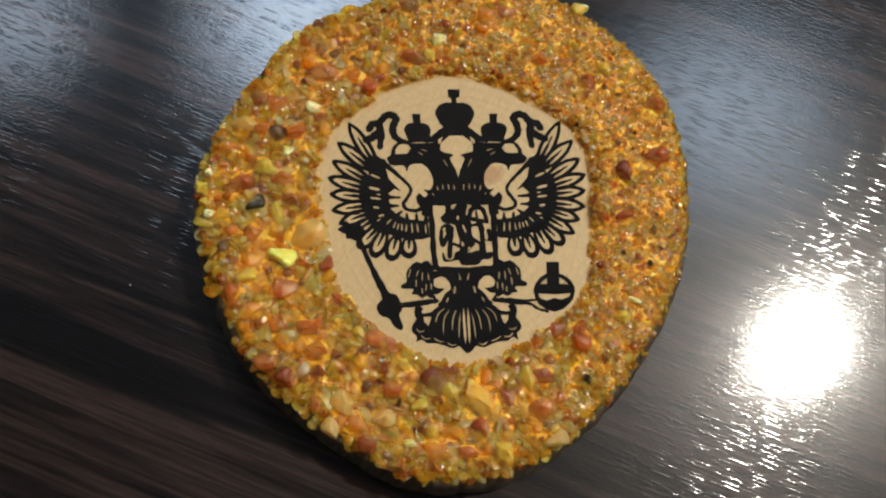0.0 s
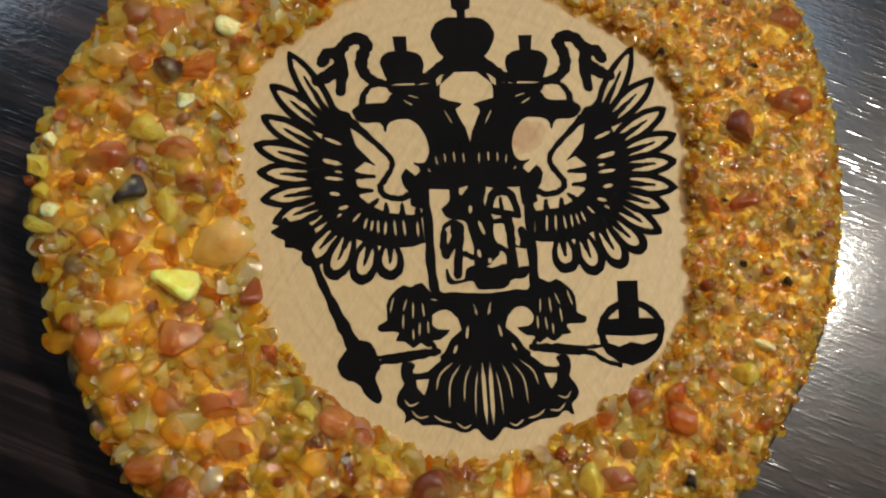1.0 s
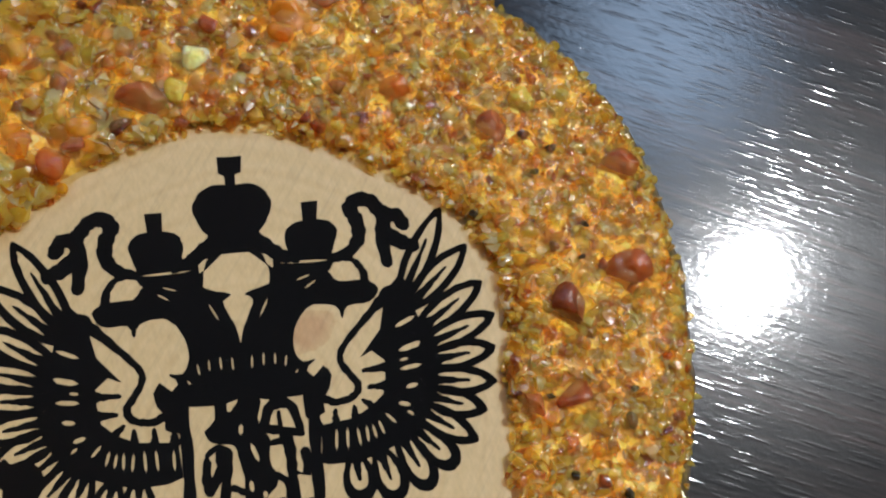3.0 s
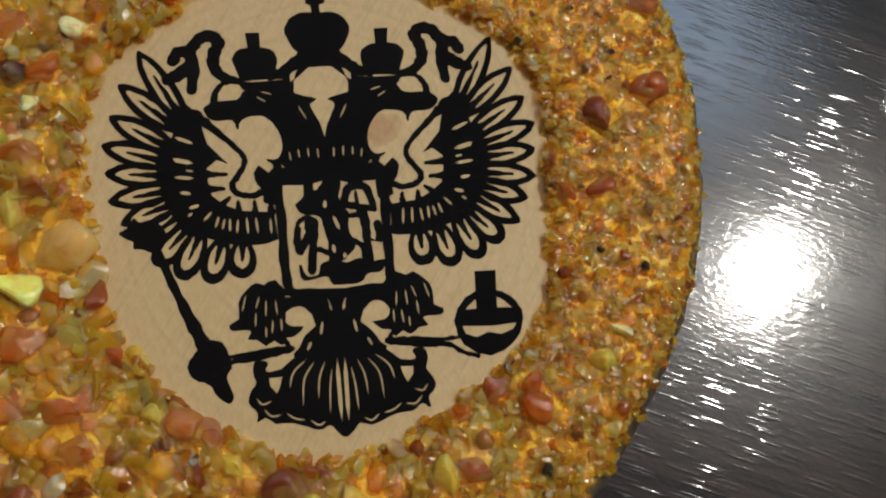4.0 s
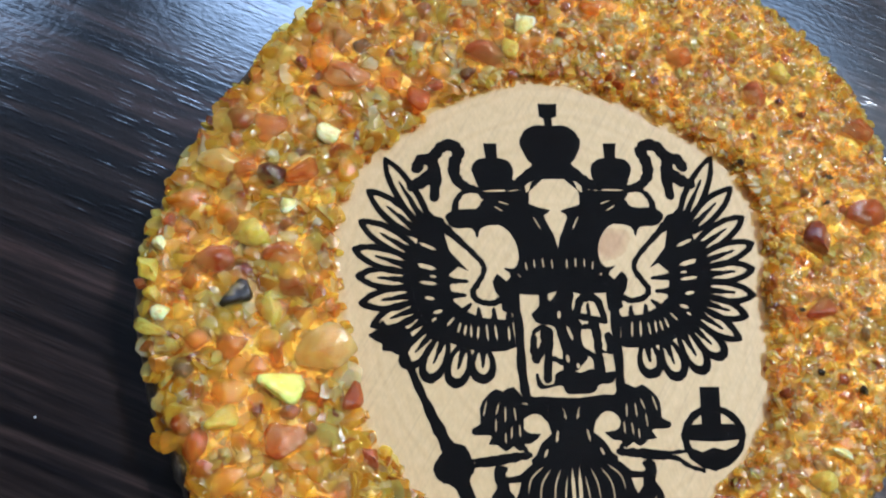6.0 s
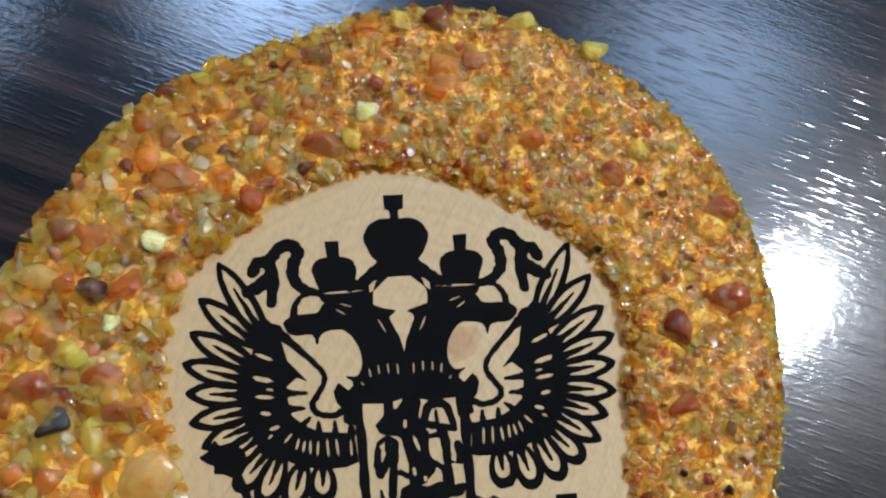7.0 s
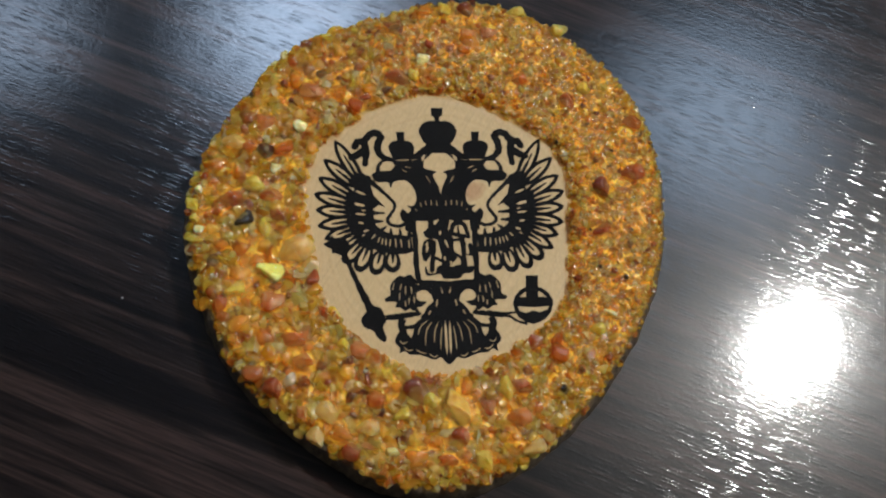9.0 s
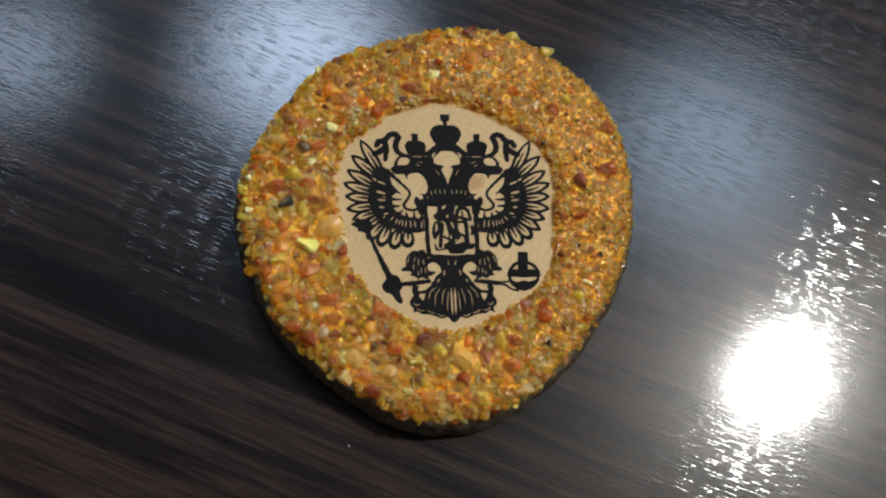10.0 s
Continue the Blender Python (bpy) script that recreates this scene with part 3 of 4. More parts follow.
# shield with plain dark shapes inside
SX0, SX1, SY0, SY1 = -5.0, 5.75, 2.7, -10.3


def on_shield(points):
    return [(SX0 + (SX1 - SX0) * u, SY0 + (SY1 - SY0) * v) for u, v in points]


bm = bmesh.new()
stroke(bm, on_shield([(-0.035, -0.03), (0.3, -0.03), (0.7, -0.03), (1.03, -0.03), (1.035, 0.4), (1.035, 0.8), (1.0, 1.01), (0.8, 1.03), (0.5, 1.05), (0.2, 1.03), (0.02, 1.01), (-0.03, 0.8), (-0.035, 0.4)]), [1.05], True)
shield = part("shield", bm, INK, souvenir)
bm = bmesh.new()
fill(bm, on_shield([(0.11, 0.25), (0.20, 0.17), (0.21, 0.0), (0.30, 0.0), (0.31, 0.12), (0.37, 0.10), (0.43, 0.02), (0.53, 0.02), (0.60, 0.08), (0.56, 0.20),
                    (0.62, 0.30), (0.66, 0.36), (0.64, 0.50), (0.70, 0.62), (0.66, 0.70), (0.50, 0.80), (0.42, 0.78), (0.42, 0.60), (0.38, 0.44), (0.34, 0.36), (0.18, 0.34)]), 3,
     slits(on_shield([(0.49, 0.36), (0.55, 0.50), (0.47, 0.62), (0.48, 0.70), (0.58, 0.70), (0.59, 0.76), (0.42, 0.22), (0.41, 0.30)]), 0.4))
part("figure", bm, INK, shield)
bm = bmesh.new()
stroke(bm, on_shield([(0.61, 0.26), (0.66, 0.14), (0.75, 0.10), (0.86, 0.14), (0.92, 0.30)]), [0.8, 1.0, 1.1, 0.9, 0.7])
stroke(bm, on_shield([(0.60, 0.27), (0.75, 0.30), (0.93, 0.33)]), [0.9, 0.8, 0.7])
stroke(bm, on_shield([(0.745, 0.17), (0.75, 0.27)]), [0.4, 0.5])
stroke(bm, on_shield([(0.78, 0.32), (0.82, 0.45), (0.82, 0.60), (0.84, 0.80)]), [1.2, 1.1, 0.9, 0.9])
stroke(bm, on_shield([(0.66, 0.38), (0.80, 0.36)]), [0.5, 0.8])
stroke(bm, on_shield([(0.94, 0.46), (0.96, 0.58), (0.90, 0.65), (0.85, 0.60)]), [0.9, 0.9, 0.8, 0.6])
stroke(bm, on_shield([(0.68, 0.60), (0.78, 0.66), (0.80, 0.78)]), [0.6, 0.7, 0.8])
stroke(bm, on_shield([(0.12, 0.44), (0.11, 0.56), (0.13, 0.66)]), [0.6, 0.9, 1.0])
stroke(bm, on_shield([(0.22, 0.40), (0.24, 0.52), (0.14, 0.64)]), [0.7, 1.1, 1.0])
stroke(bm, on_shield([(0.12, 0.42), (0.20, 0.37), (0.30, 0.42), (0.27, 0.60), (0.24, 0.84)]), [0.5, 0.5, 0.8, 0.9, 1.0])
stroke(bm, on_shield([(0.26, 0.68), (0.33, 0.66), (0.42, 0.70)]), [0.5, 0.6, 0.6])
part("figure", bm, INK, shield)
bm = bmesh.new()
fill(bm, on_shield([(0.11, 0.80), (0.14, 0.79), (0.18, 0.88), (0.30, 0.88), (0.34, 0.79), (0.45, 0.76), (0.60, 0.79), (0.72, 0.76), (0.83, 0.80), (0.99, 0.79), (0.95, 0.88), (0.80, 0.90), (0.72, 0.97), (0.45, 0.97), (0.38, 0.90), (0.15, 0.92)]))
part("figure", bm, INK, shield)

# stem and tail
bm = bmesh.new()
fill(bm, both([(0.04, -10.92), (2.52, -10.96), (2.77, -13.09), (2.47, -14.35), (3.62, -15.35), (4.34, -16.62), (4.94, -17.61), (0.11, -17.63)]), 2, [g for side in (1, -1) for g in slits(flip([(1.11, -11.36), (0.59, -12.91), (1.68, -13.91), (1.97, -15.46), (3.02, -16.04), (3.49, -17.02)], side), 0.3)])
stem = part("tail_stem", bm, INK, souvenir)
fan = both([(0.16, -16.94), (3.08, -17.01), (5.07, -17.68), (6.41, -18.75), (7.98, -18.79), (7.72, -17.88), (9.05, -17.71), (9.34, -18.96), (9.04, -19.98), (9.76, -21.03), (9.86, -22.12), (9.08, -23.04), (9.12, -24.12), (8.28, -23.69), (7.2, -24.4), (5.5, -24.48), (4.12, -24.97), (2.74, -25.46), (1.51, -25.09), (0.78, -25.93), (0.04, -26.49)])
gaps = []
for side in (1, -1):
    gaps += slits(flip([(0.42, -17.98), (0.36, -24.9)], side), 0.46)
    gaps += hairlines([flip(line, side) for line in (
        [(1.0, -19.0), (1.35, -21.2), (1.5, -23.9)], [(1.7, -18.3), (2.4, -20.0), (2.65, -22.3)],
        [(2.8, -18.2), (4.0, -20.0), (4.3, -22.9)], [(3.6, -17.9), (5.1, -19.2), (5.6, -20.9)])], 0.2)
    gaps += hairlines([flip(line, side) for line in (
        [(2.0, -24.6), (2.8, -24.95), (3.7, -24.3)], [(4.1, -24.3), (5.2, -24.05), (6.1, -23.4)],
        [(6.5, -23.5), (7.6, -23.6), (8.4, -22.8)], [(7.5, -22.0), (8.5, -22.3), (9.1, -21.6)])], 0.2)
    gaps.append(flip([(6.3, -19.55), (7.7, -19.6), (7.63, -20.42), (6.95, -21.29), (6.62, -20.67)], side))
bm = bmesh.new()
fill(bm, fan, 3, gaps)
part("tail_fan", bm, INK, stem)

# orb
bm = bmesh.new()
stroke(bm, [(13.12, -15.16), (13.75, -13.65), (15.02, -12.56), (16.77, -12.15), (18.45, -12.72), (19.68, -13.98), (19.96, -15.36), (19.3, -17), (18.02, -18.21), (16.28, -18.74), (14.61, -18.18), (13.4, -16.8)], [0.8], True)
orb = part("orb", bm, INK, souvenir)
bm = bmesh.new()
fill(bm, [(13.19, -14.2), (15.18, -13.94), (17.69, -13.96), (19.79, -14.26), (19.93, -15.77), (13.21, -15.71)], 2)
part("band", bm, INK, orb)
bm = bmesh.new()
fill(bm, [(13.55, -16.53), (14.95, -17.09), (16.31, -16.56), (17.72, -16.98), (19.21, -16.45), (18.29, -18.08), (16.4, -18.88), (14.48, -18.18)], 2)
part("bowl", bm, INK, orb)
bm = bmesh.new()
fill(bm, [(15.5, -9.64), (17.89, -9.65), (17.54, -14.24), (15.29, -14.22)], 0)
part("cross", bm, INK, orb)

# sceptre
bm = bmesh.new()
stroke(bm, [(-19.43, -3.72), (-18.18, -6.51), (-16.81, -9.98), (-15.46, -12.99), (-14.24, -15.72)], [1.2, 0.95, 1.0, 1.35, 1.5])
sceptre = part("sceptre", bm, INK, souvenir)
bm = bmesh.new()
fill(bm, [(-22.91, -2.58), (-21.87, -1.88), (-21.34, -0.89), (-20.31, -1.74), (-18.88, -1.46), (-17.86, -3.02), (-18.54, -4.84), (-20.09, -4.69), (-21.5, -3.57)])
part("finial", bm, INK, sceptre)
bm = bmesh.new()
fill(bm, [(-16.06, -17.45), (-15.01, -15.98), (-14.22, -15.04), (-12.69, -15.19), (-11.83, -16.41), (-11.48, -17.9), (-12.03, -19.23), (-11.44, -21.1), (-11.85, -21.89), (-12.84, -21.35), (-13.95, -19.74), (-15.58, -18.92)])
part("knob", bm, INK, sceptre)


# ---- the amber ----
def ring_bed():
    """The glued bed of fine amber between bare wood and rim."""
    bm = bmesh.new()
    count, steps = 300, 18
    rows = []
    for a in np.linspace(0, 2 * math.pi, count, endpoint=False):
        c, s = math.cos(a), math.sin(a)
        ri, ro = hollow(a, 0.5), rim(a, -0.5)
        inner, outer = Vector((HEART_X + ri * c, ri * s, 0)), Vector((AXIS_X + ro * c, ro * s, 0))
        row = []
        for f in np.linspace(0, 1, steps):
            p = inner.lerp(outer, f)
            edge = min(1.0, f * 7, (1 - f) * 6)
            p.z = FACE - 0.0002 + 0.0014 * edge ** 0.6 * (0.85 + 0.5 * noise.noise(p * 420)) + 0.00025 * edge * noise.noise(p * 1500)
            row.append(bm.verts.new(p))
        low = outer.copy()
        low.z = FACE - 0.0014
        row.append(bm.verts.new(low))
        rows.append(row)
    for i in range(count):
        j = (i + 1) % count
        for k in range(steps):
            bm.faces.new((rows[i][k], rows[i][k + 1], rows[j][k + 1], rows[j][k]))
    bmesh.ops.recalc_face_normals(bm, faces=bm.faces)
    return bm


part("amber_bed", ring_bed(), amber_bed_material(), souvenir, "orange bed of fine amber and glue", True)


def nugget(seed, level, cuts, near=0.18, far_off=0.33):
    """A worn chip: a ball cut by some flat breaks, about 1 across."""
    rng = np.random.default_rng(seed)
    bm = bmesh.new()
    bmesh.ops.create_icosphere(bm, subdivisions=level, radius=0.5)
    planes = []
    for _ in range(cuts):
        d = rng.normal(size=3)
        planes.append((d / np.linalg.norm(d), rng.uniform(near, far_off)))
    for v in bm.verts:
        p = np.array(v.co)
        for d, far in planes:
            over = p @ d - far
            if over > 0:
                p = p - d * over
        v.co = Vector(p) * (1 + 0.12 * noise.noise(Vector(p) * 2.6 + Vector((seed, 0, 0))))
    for e in bm.edges:
        e.smooth = e.calc_face_angle(0.0) < radians(12)
    return bm


LARGE = [mesh_of("amber_chip", nugget(20 + k, 3, 9, 0.19, 0.33), AMBER_CHIP, True) for k in range(8)]
MIDDLE = [mesh_of("amber_chip", nugget(60 + k, 2, 11, 0.2, 0.34), AMBER_CHIP, True) for k in range(12)]
rng = np.random.default_rng(7)
TAKEN = []   # x, y, radius in mm of every chip that has its place


def set_chip(x, y, wide, deep, mesh, mat=None, turn=None, high=None, lift=0.0):
    """One chip bedded at (x, y) mm, wide by deep mm."""
    ob = new("amber_chip", mesh)
    high = high or 0.36 * min(wide, deep) + 0.5
    turn = rng.uniform(0, 360) if turn is None else turn
    ob.matrix_basis = pose(x * MM, y * MM, FACE + (1.15 + 0.26 * high + lift) * MM, rng.uniform(-14, 14), rng.uniform(-14, 14), turn) @ Matrix.Diagonal((wide * MM, deep * MM, high * 1.25 * MM, 1))
    ob.parent = souvenir
    if mat:
        ob.material_slots[0].link = "OBJECT"
        ob.material_slots[0].material = AMBER[mat]
    TAKEN.append((x, y, 0.25 * (wide + deep)))
    return ob


def chosen(kind, x, y, wide, deep, turn=0.0):
    set_chip(x, y, 1.08 * wide, 1.08 * deep, LARGE[len(TAKEN) % len(LARGE)], kind, turn, lift=0.25)


chosen("milky", -32.7, -8.2, 5.8, 4.4, -40)
chosen("honey", -28.2, -3.9, 7.9, 6.6, 20)
chosen("dark", -6.3, -31.7, 5.1, 5.0)
chosen("peach", 1.3, -35.0, 8.1, 6.2, -50)
chosen("cream", -2.5, 36.5, 3.1, 2.8)
chosen("lemon", -4.2, 33.2, 2.7, 3.3)
chosen("cream", -46.0, 8.2, 2.0, 1.9)
chosen("lemon", -47.3, 5.2, 4.1, 3.8)
chosen("black", -37.7, 2.0, 4.1, 3.6, 10)
chosen("red", -40.1, 6.5, 4.9, 4.3)
chosen("lemon", -33.8, 0.2, 2.6, 4.5)
chosen("red", -31.3, 3.0, 3.9, 4.1)
chosen("cream", -31.9, 12.7, 2.3, 2.4)
chosen("cream", -26.8, 21.7, 3.6, 2.9)
chosen("dark", 32.2, 7.6, 4.4, 4.4)
chosen("red", 27.0, -1.6, 3.0, 3.0)
chosen("red", 30.8, -1.3, 3.9, 3.4)
chosen("red", 38.4, 11.1, 5.2, 4.5)
chosen("red", 39.7, 21.8, 3.9, 3.1)
chosen("cognac", -28.2, -21.3, 5.9, 4.5)
chosen("cognac", -32.2, -14.0, 5.2, 4.2)
chosen("cognac", -34.9, -26.9, 5.0, 3.6, 15)
chosen("red", -31.4, -30.2, 4.6, 4.0)
chosen("cognac", -26.7, -25.4, 5.5, 4.5, 30)
chosen("lemon", -39.0, -11.7, 4.0, 3.5)
chosen("lemon", -36.0, 9.0, 4.5, 2.8)
chosen("honey", -22.4, -34.9, 4.2, 4.4)
chosen("cream", -10.8, -42.0, 3.1, 2.6)
chosen("orange", -7.0, -43.3, 4.6, 3.6)
chosen("red", -17.8, -41.7, 4.0, 3.4)
chosen("red", 1.7, -39.8, 4.3, 3.5)
chosen("lemon", 5.1, -44.0, 5.3, 4.7)
chosen("honey", 14.3, -42.4, 4.7, 3.7)
chosen("salmon", 11.8, -36.5, 5.2, 4.2)
chosen("lemon", 10.0, -31.7, 2.6, 4.8)
chosen("red", 13.2, -31.1, 4.4, 4.7)
chosen("red", 16.0, -23.0, 3.3, 3.2)
chosen("cognac", 20.9, -25.0, 4.3, 4.3)
chosen("black", 20.8, -32.1, 1.8, 1.9)
chosen("dark", 24.4, -28.3, 2.1, 2.2)
chosen("cream", 30.8, -17.8, 3.2, 1.4, -30)
chosen("lemon", 28.1, -20.7, 3.1, 2.9)
chosen("red", -7.7, 32.2, 5.1, 3.3)
chosen("orange", -19.4, 29.5, 3.7, 3.4)
chosen("salmon", -25.0, 29.2, 6.5, 3.6, -20)
chosen("cognac", -15.8, 26.3, 3.7, 3.9)
chosen("lemon", 30.5, 29.6, 3.2, 2.9)
chosen("lemon", -11.6, -28.3, 3.6, 3.1)
chosen("lemon", -9.2, -35.6, 3.3, 3.5)
chosen("orange", -10.3, -46.4, 2.5, 2.2)
chosen("orange", 7.4, 40.5, 4.3, 3.6)
chosen("dark", -8.4, 44.3, 4.1, 3.1)
chosen("cognac", -34.1, 22.4, 4.7, 3.8)
chosen("salmon", -15.9, -23.5, 4.4, 3.7)
chosen("lemon", -19.1, -22.6, 2.8, 2.5)
chosen("red", -23.0, -16.3, 3.0, 2.7)
chosen("red", -24.9, -9.9, 2.6, 4.2)
chosen("honey", -15.3, -37.5, 4.4, 4.1)
chosen("lemon", -3.9, -33.5, 3.3, 3.1)
chosen("cognac", -1.0, -43.8, 4.5, 3.3)
chosen("red", 6.5, -34.4, 3.0, 4.0, 20)
chosen("cognac", -13.2, -32.7, 4.3, 3.7)
chosen("honey", -23.9, -39.1, 4.2, 4.0)
chosen("salmon", -26.8, -34.7, 3.5, 4.0)
chosen("cognac", -30.3, 16.4, 4.4, 4.4)
chosen("orange", -43.8, 13.4, 4.1, 2.8)
chosen("honey", -39.8, 18.0, 5.2, 3.1)
chosen("cream", 9.5, 33.2, 1.4, 1.4)
chosen("lemon", 26.4, 43.4, 4.0, 3.0)
chosen("red", -0.7, 40.2, 2.4, 2.2)
chosen("dark", 7.5, 48.2, 4.4, 3.4)
chosen("lemon", 2.5, 48.3, 4.2, 4.2)
chosen("orange", -1.9, 47.7, 3.6, 3.8)
chosen("lemon", 17.4, 47.9, 4.2, 3.4)
chosen("dark", -7.1, 44.1, 2.2, 2.9)
chosen("lemon", -21.7, 41.5, 3.0, 2.6)
chosen("red", 11.4, 42.8, 4.3, 2.7)
chosen("lemon", 26.5, 43.4, 3.3, 2.8)
chosen("cognac", -24.2, 29.2, 5.0, 2.7, -20)
chosen("orange", -19.3, 28.1, 4.0, 3.5)
chosen("red", -14.4, 27.8, 2.4, 2.8)
chosen("cognac", 17.0, 32.1, 3.7, 3.3)
chosen("red", 26.7, 26.8, 3.3, 3.3)
chosen("lemon", 30.7, 29.3, 2.6, 2.4)
chosen("salmon", 7.3, 42.1, 4.3, 3.8)
chosen("orange", 6.7, 39.0, 3.6, 2.5)
chosen("dark", -30.1, 30.8, 2.1, 1.9)
chosen("cognac", -36.9, 17.4, 5.0, 3.2, 20)
chosen("orange", -43.3, 13.8, 5.4, 2.5)
chosen("lemon", -36.5, 9.7, 4.3, 3.8)
chosen("cognac", -32.5, 6.5, 4.6, 3.2, 10)
chosen("red", -48.0, 3.6, 1.8, 2.2)
chosen("lemon", -47.0, -1.4, 4.6, 1.8, -25)
chosen("cream", -45.6, 0.4, 2.6, 2.2)
chosen("lemon", -46.6, 2.4, 2.4, 2.0)
chosen("black", 34.8, 15.7, 1.2, 1.1)
chosen("black", 33.9, 12.3, 0.9, 0.8)
chosen("black", 30.4, 21.7, 1.1, 1.0)
chosen("black", 23.6, 17.7, 1.0, 0.9)
chosen("black", 28.7, -1.0, 1.1, 1.0)
chosen("black", 37.0, -1.2, 1.0, 0.9)
chosen("black", 30.0, -8.5, 1.1, 1.0)
chosen("black", 34.9, -10.9, 1.3, 1.3)


def in_ring(x, y, margin_in=0.0, margin_out=0.0):
    a, b = math.atan2(y * MM, x * MM - HEART_X), math.atan2(y * MM, x * MM - AXIS_X)
    return math.hypot(x * MM - HEART_X, y * MM) > hollow(a, margin_in) and math.hypot(x * MM - AXIS_X, y * MM) < rim(b, margin_out)


def coarse(x, y):
    """How coarse the amber is: coarse low and to the west, fine to the east."""
    return 1.0 / (1.0 + math.exp((x * 0.8 + y * 0.35 - 2.0) / 9.0))


def free(x, y, r, squeeze):
    return all((x - a) ** 2 + (y - b) ** 2 > (squeeze * (r + c)) ** 2 for a, b, c in TAKEN)


tries = 0
while len(TAKEN) < 298 and tries < 20000:
    tries += 1
    x, y = rng.uniform(-52, 48), rng.uniform(-52, 54)
    grade = coarse(x, y)
    if rng.random() > 0.25 + 0.75 * grade:
        continue
    size = rng.uniform(1.5, 2.2) + 3.6 * grade * rng.uniform(0.1, 1.0)
    if in_ring(x, y, 0.35 * size, -0.48 * size) and free(x, y, size / 2, 0.66):
        set_chip(x, y, size, size * rng.uniform(0.68, 1.0), MIDDLE[len(TAKEN) % len(MIDDLE)])


def crumbs(count, low, high, seed, lift, edge=""):
    """Fine amber between the chips, joined."""
    rng = np.random.default_rng(seed)
    ball = bmesh.new()
    bmesh.ops.create_icosphere(ball, subdivisions=2, radius=0.5)
    unit = np.array([v.co for v in ball.verts])
    tris = np.array([[v.index for v in f.verts] for f in ball.faces])
    ball.free()
    taken = np.array(TAKEN)
    verts, faces = [], []
    made = 0
    while made < count:
        x, y = rng.uniform(-53, 49), rng.uniform(-53, 55)
        size = rng.uniform(low, high) * (0.80 + 0.95 * coarse(x, y))
        if edge == "inner" and in_ring(x, y, 1.3) or edge == "outer" and in_ring(x, y, 0.0, -0.8):
            continue
        if not in_ring(x, y, -0.35 if edge == "inner" else 0.2 * size, 0.4 if edge == "outer" else -0.45) or rng.random() > 1.0 - 0.5 * coarse(x, y):
            continue
        gap = np.hypot(taken[:, 0] - x, taken[:, 1] - y) - taken[:, 2] * 0.9
        if gap.min() < 0.0 and rng.random() < 0.96:
            continue
        p = unit.copy()
        for d in rng.normal(size=(9, 3)):
            d /= np.linalg.norm(d)
            over = p @ d - rng.uniform(0.13, 0.36)
            p -= np.outer(np.maximum(over, 0), d)
        p = p * rng.uniform(0.8, 1.35, 3)
        q = Euler(rng.uniform(0, 6.28, 3)).to_matrix()
        p = p @ np.array(q) * size * MM * (1.0, 1.0, 0.6)
        far = math.hypot(x * MM - AXIS_X, y * MM) / rim(math.atan2(y * MM, x * MM - AXIS_X))
        drop = 1.3 * max(0.0, far - 0.965) / 0.035
        p += (x * MM, y * MM, FACE + (lift + rng.uniform(0.0, 0.45) - drop) * MM)
        faces.append(tris + len(unit) * made)
        verts.append(p)
        made += 1
    data = bpy.data.meshes.new("amber_gravel")
    data.from_pydata(np.vstack(verts).tolist(), [], np.vstack(faces).tolist())
    data.materials.append(AMBER_CRUMB)
    data.polygons.foreach_set("use_smooth", [True] * len(data.polygons))
    data.set_sharp_from_angle(angle=radians(28))
    ob = new("amber_gravel", data)
    ob.parent = souvenir
    return tagged(ob, "fine yellow to red amber crumbs", kind="stuff")


crumbs(4000, 1.4, 2.4, 3, 0.85)
crumbs(2600, 0.7, 1.3, 4, 1.15)
crumbs(420, 0.6, 1.2, 5, 0.25, "inner")
crumbs(330, 0.9, 1.9, 6, 1.0, "outer")


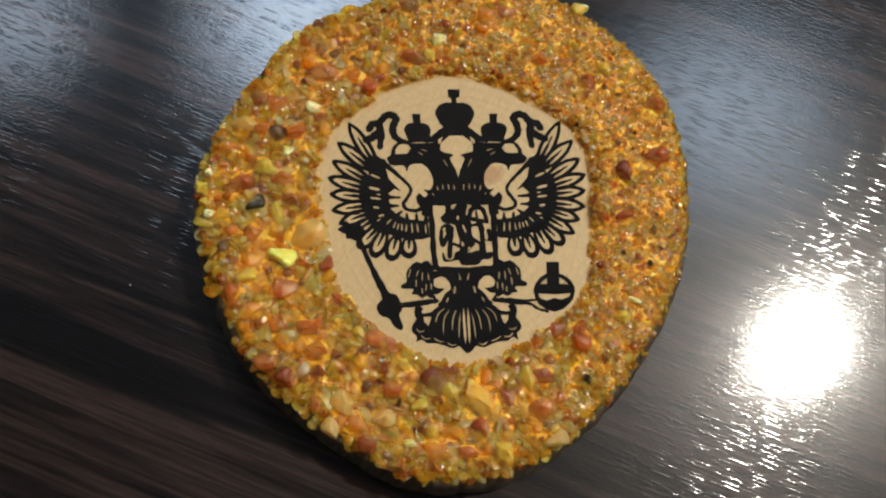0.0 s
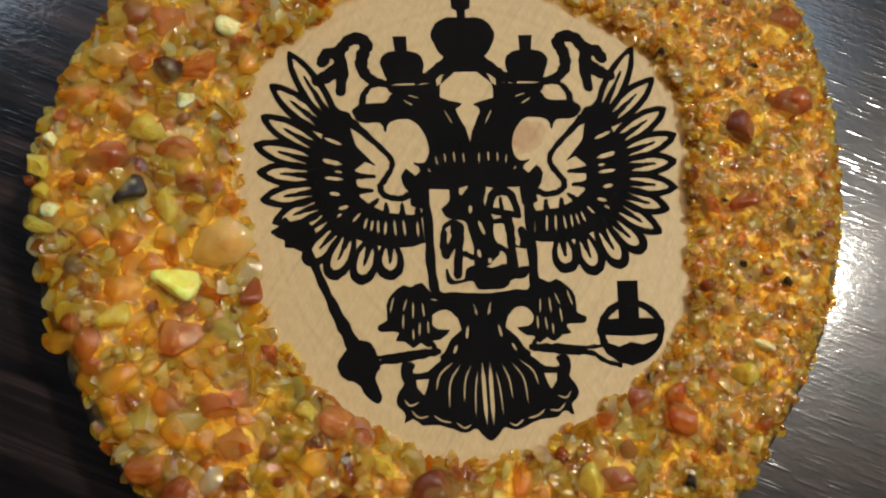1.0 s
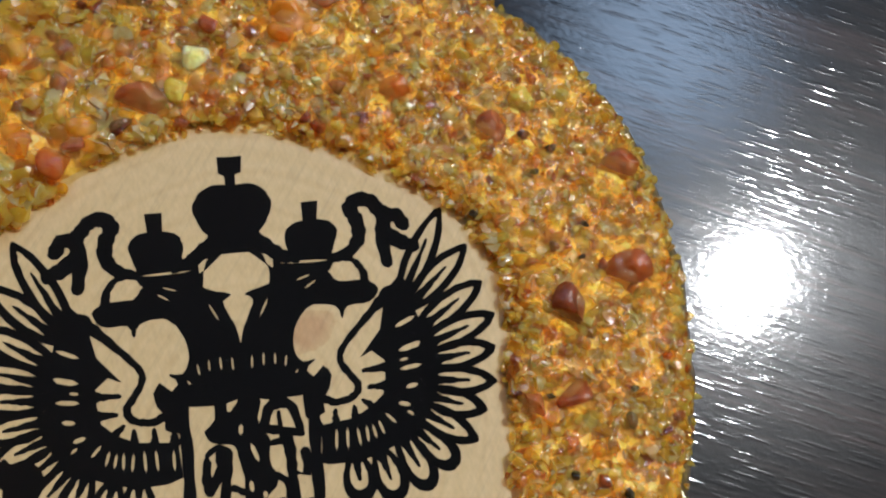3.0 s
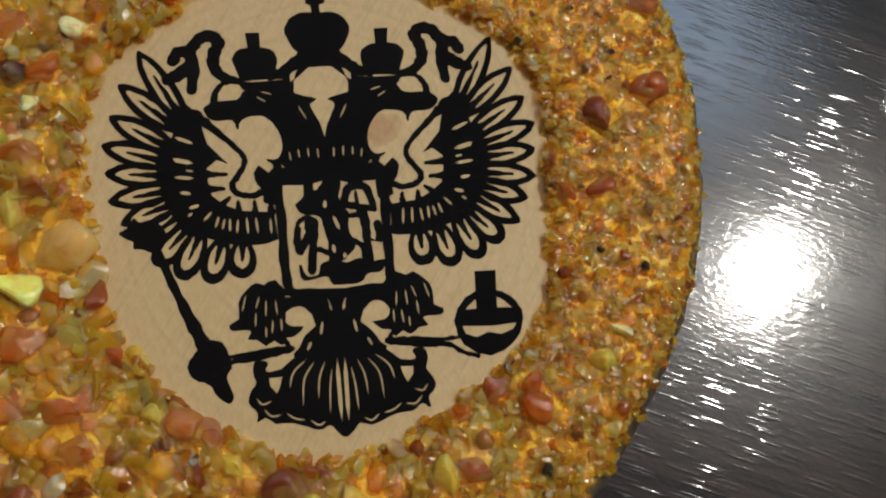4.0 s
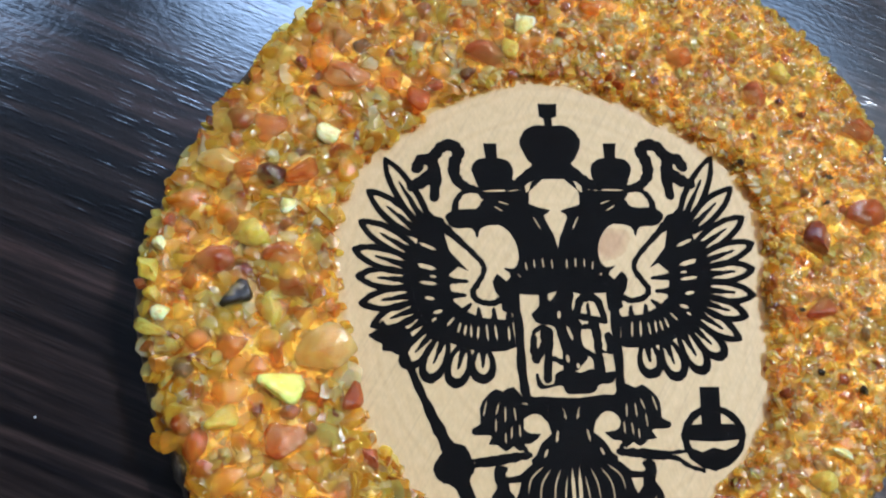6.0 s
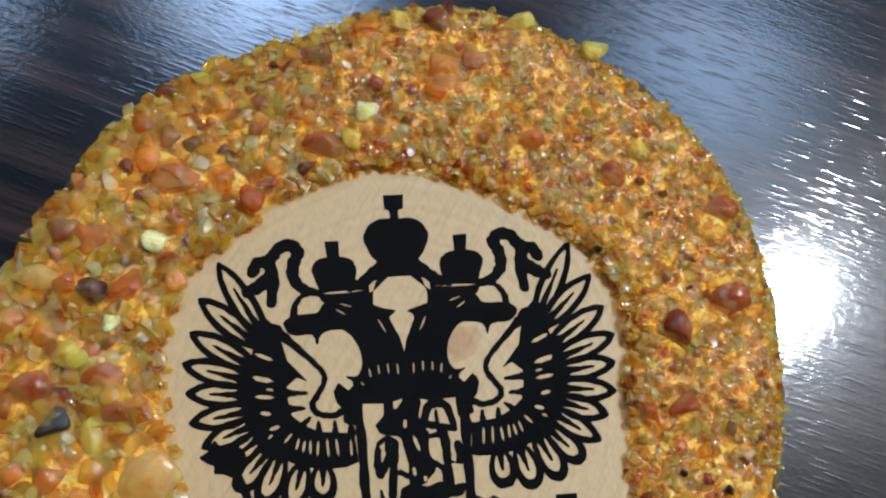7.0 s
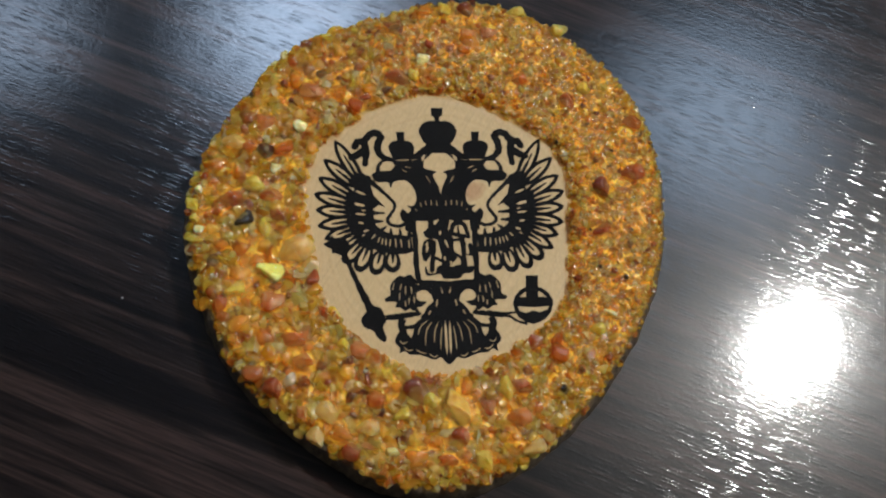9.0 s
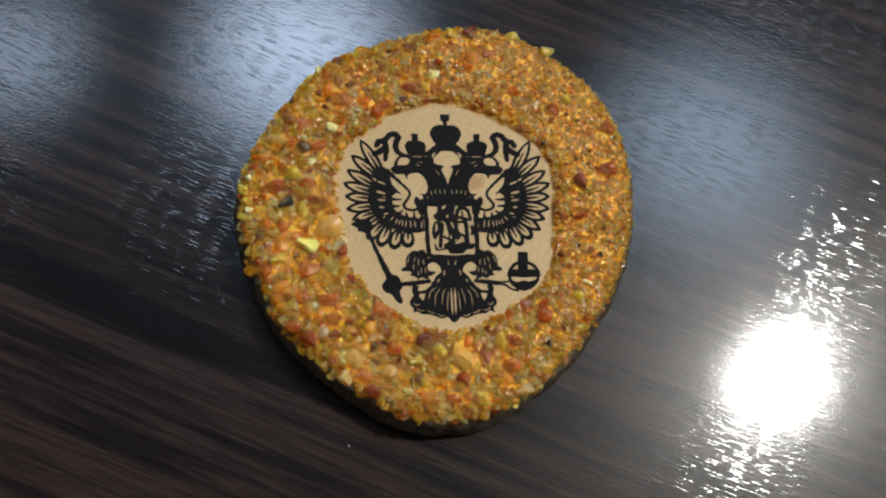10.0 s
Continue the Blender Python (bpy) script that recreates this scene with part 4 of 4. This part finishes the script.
def glue_material():
    """Clear glue that has taken up amber dust: mostly clear, a little honey haze, wet on top."""
    m, n, l, b = material("amber_glue", 0.4, (0.99, 0.70, 0.13))
    b.inputs["Specular IOR Level"].default_value = 0.0
    c = n.new("ShaderNodeTexCoord")
    ripple = node(n, "ShaderNodeTexNoise", Scale=900.0, Detail=3.0, Roughness=0.6)
    l.new(c.outputs["Object"], ripple.inputs["Vector"])
    normal = bump(n, l, b, ripple.outputs["Fac"], 0.9, 0.00042)
    past = n.new("ShaderNodeBsdfTransparent")
    past.inputs["Color"].default_value = (1.0, 0.97, 0.80, 1)
    cloud = node(n, "ShaderNodeTexNoise", Scale=260.0, Detail=3.0)
    l.new(c.outputs["Object"], cloud.inputs["Vector"])
    haze = n.new("ShaderNodeMixShader")
    l.new(ramp(n, l, cloud.outputs["Fac"], [(0.36, grey(0.02)), (0.66, grey(0.15))]), haze.inputs[0])
    l.new(past.outputs[0], haze.inputs[1])
    l.new(b.outputs[0], haze.inputs[2])
    wet(n, l, haze.outputs[0], normal, 0.14, 0.022)
    return m


def glue_film():
    """A skin of glue that sinks between the chips and climbs up their sides."""
    bm = bmesh.new()
    count, steps = 560, 44
    taken = np.array(TAKEN)
    rows = []
    for a in np.linspace(0, 2 * math.pi, count, endpoint=False):
        c, s = math.cos(a), math.sin(a)
        ri, ro = hollow(a, 0.1), rim(a, 0.0)
        inner, outer = Vector((HEART_X + ri * c, ri * s, 0)), Vector((AXIS_X + ro * c, ro * s, 0))
        row = []
        for f in np.linspace(0, 1, steps):
            p = inner.lerp(outer, f)
            edge = min(1.0, f * 9, (1 - f) * 9) ** 0.6
            far = np.hypot(taken[:, 0] - p.x / MM, taken[:, 1] - p.y / MM) / taken[:, 2]
            climb = ((0.55 + 1.05 * taken[:, 2] * 0.72) * np.exp(-(far / 1.02) ** 2.6)).max()
            level = 1.42 + 0.3 * noise.noise(p * 380) + 0.35 * noise.noise(p * 1100)
            p.z = FACE + (0.02 + edge * (level + 0.62 * climb)) * MM
            row.append(bm.verts.new(p))
        rows.append(row)
    for i in range(count):
        j = (i + 1) % count
        for k in range(steps - 1):
            bm.faces.new((rows[i][k], rows[i][k + 1], rows[j][k + 1], rows[j][k]))
    return bm


part("glue_film", glue_film(), glue_material(), souvenir, "clear wet honey-coloured glue over the amber", True)


# ---- dust on the table ----
for x, y, size in ((-23.7, -51.7, 0.36), (-61.8, -9.7, 0.3)):
    bm = bmesh.new()
    bmesh.ops.create_icosphere(bm, subdivisions=2, radius=0.5 * size * MM)
    for v in bm.verts:
        v.co *= 1 + 0.5 * noise.noise(v.co * 4000)
        v.co.z = 0.7 * v.co.z + 0.3 * size * MM
    speck = part("dust_speck", bm, plain("lint", (0.45, 0.45, 0.44), 0.9, 0.05, 900.0), None, "tiny pale speck of dust on the dark table", True)
    speck.location = (x * MM, y * MM, 0.0)
    tagged(speck, category="dust", group="dust specks")
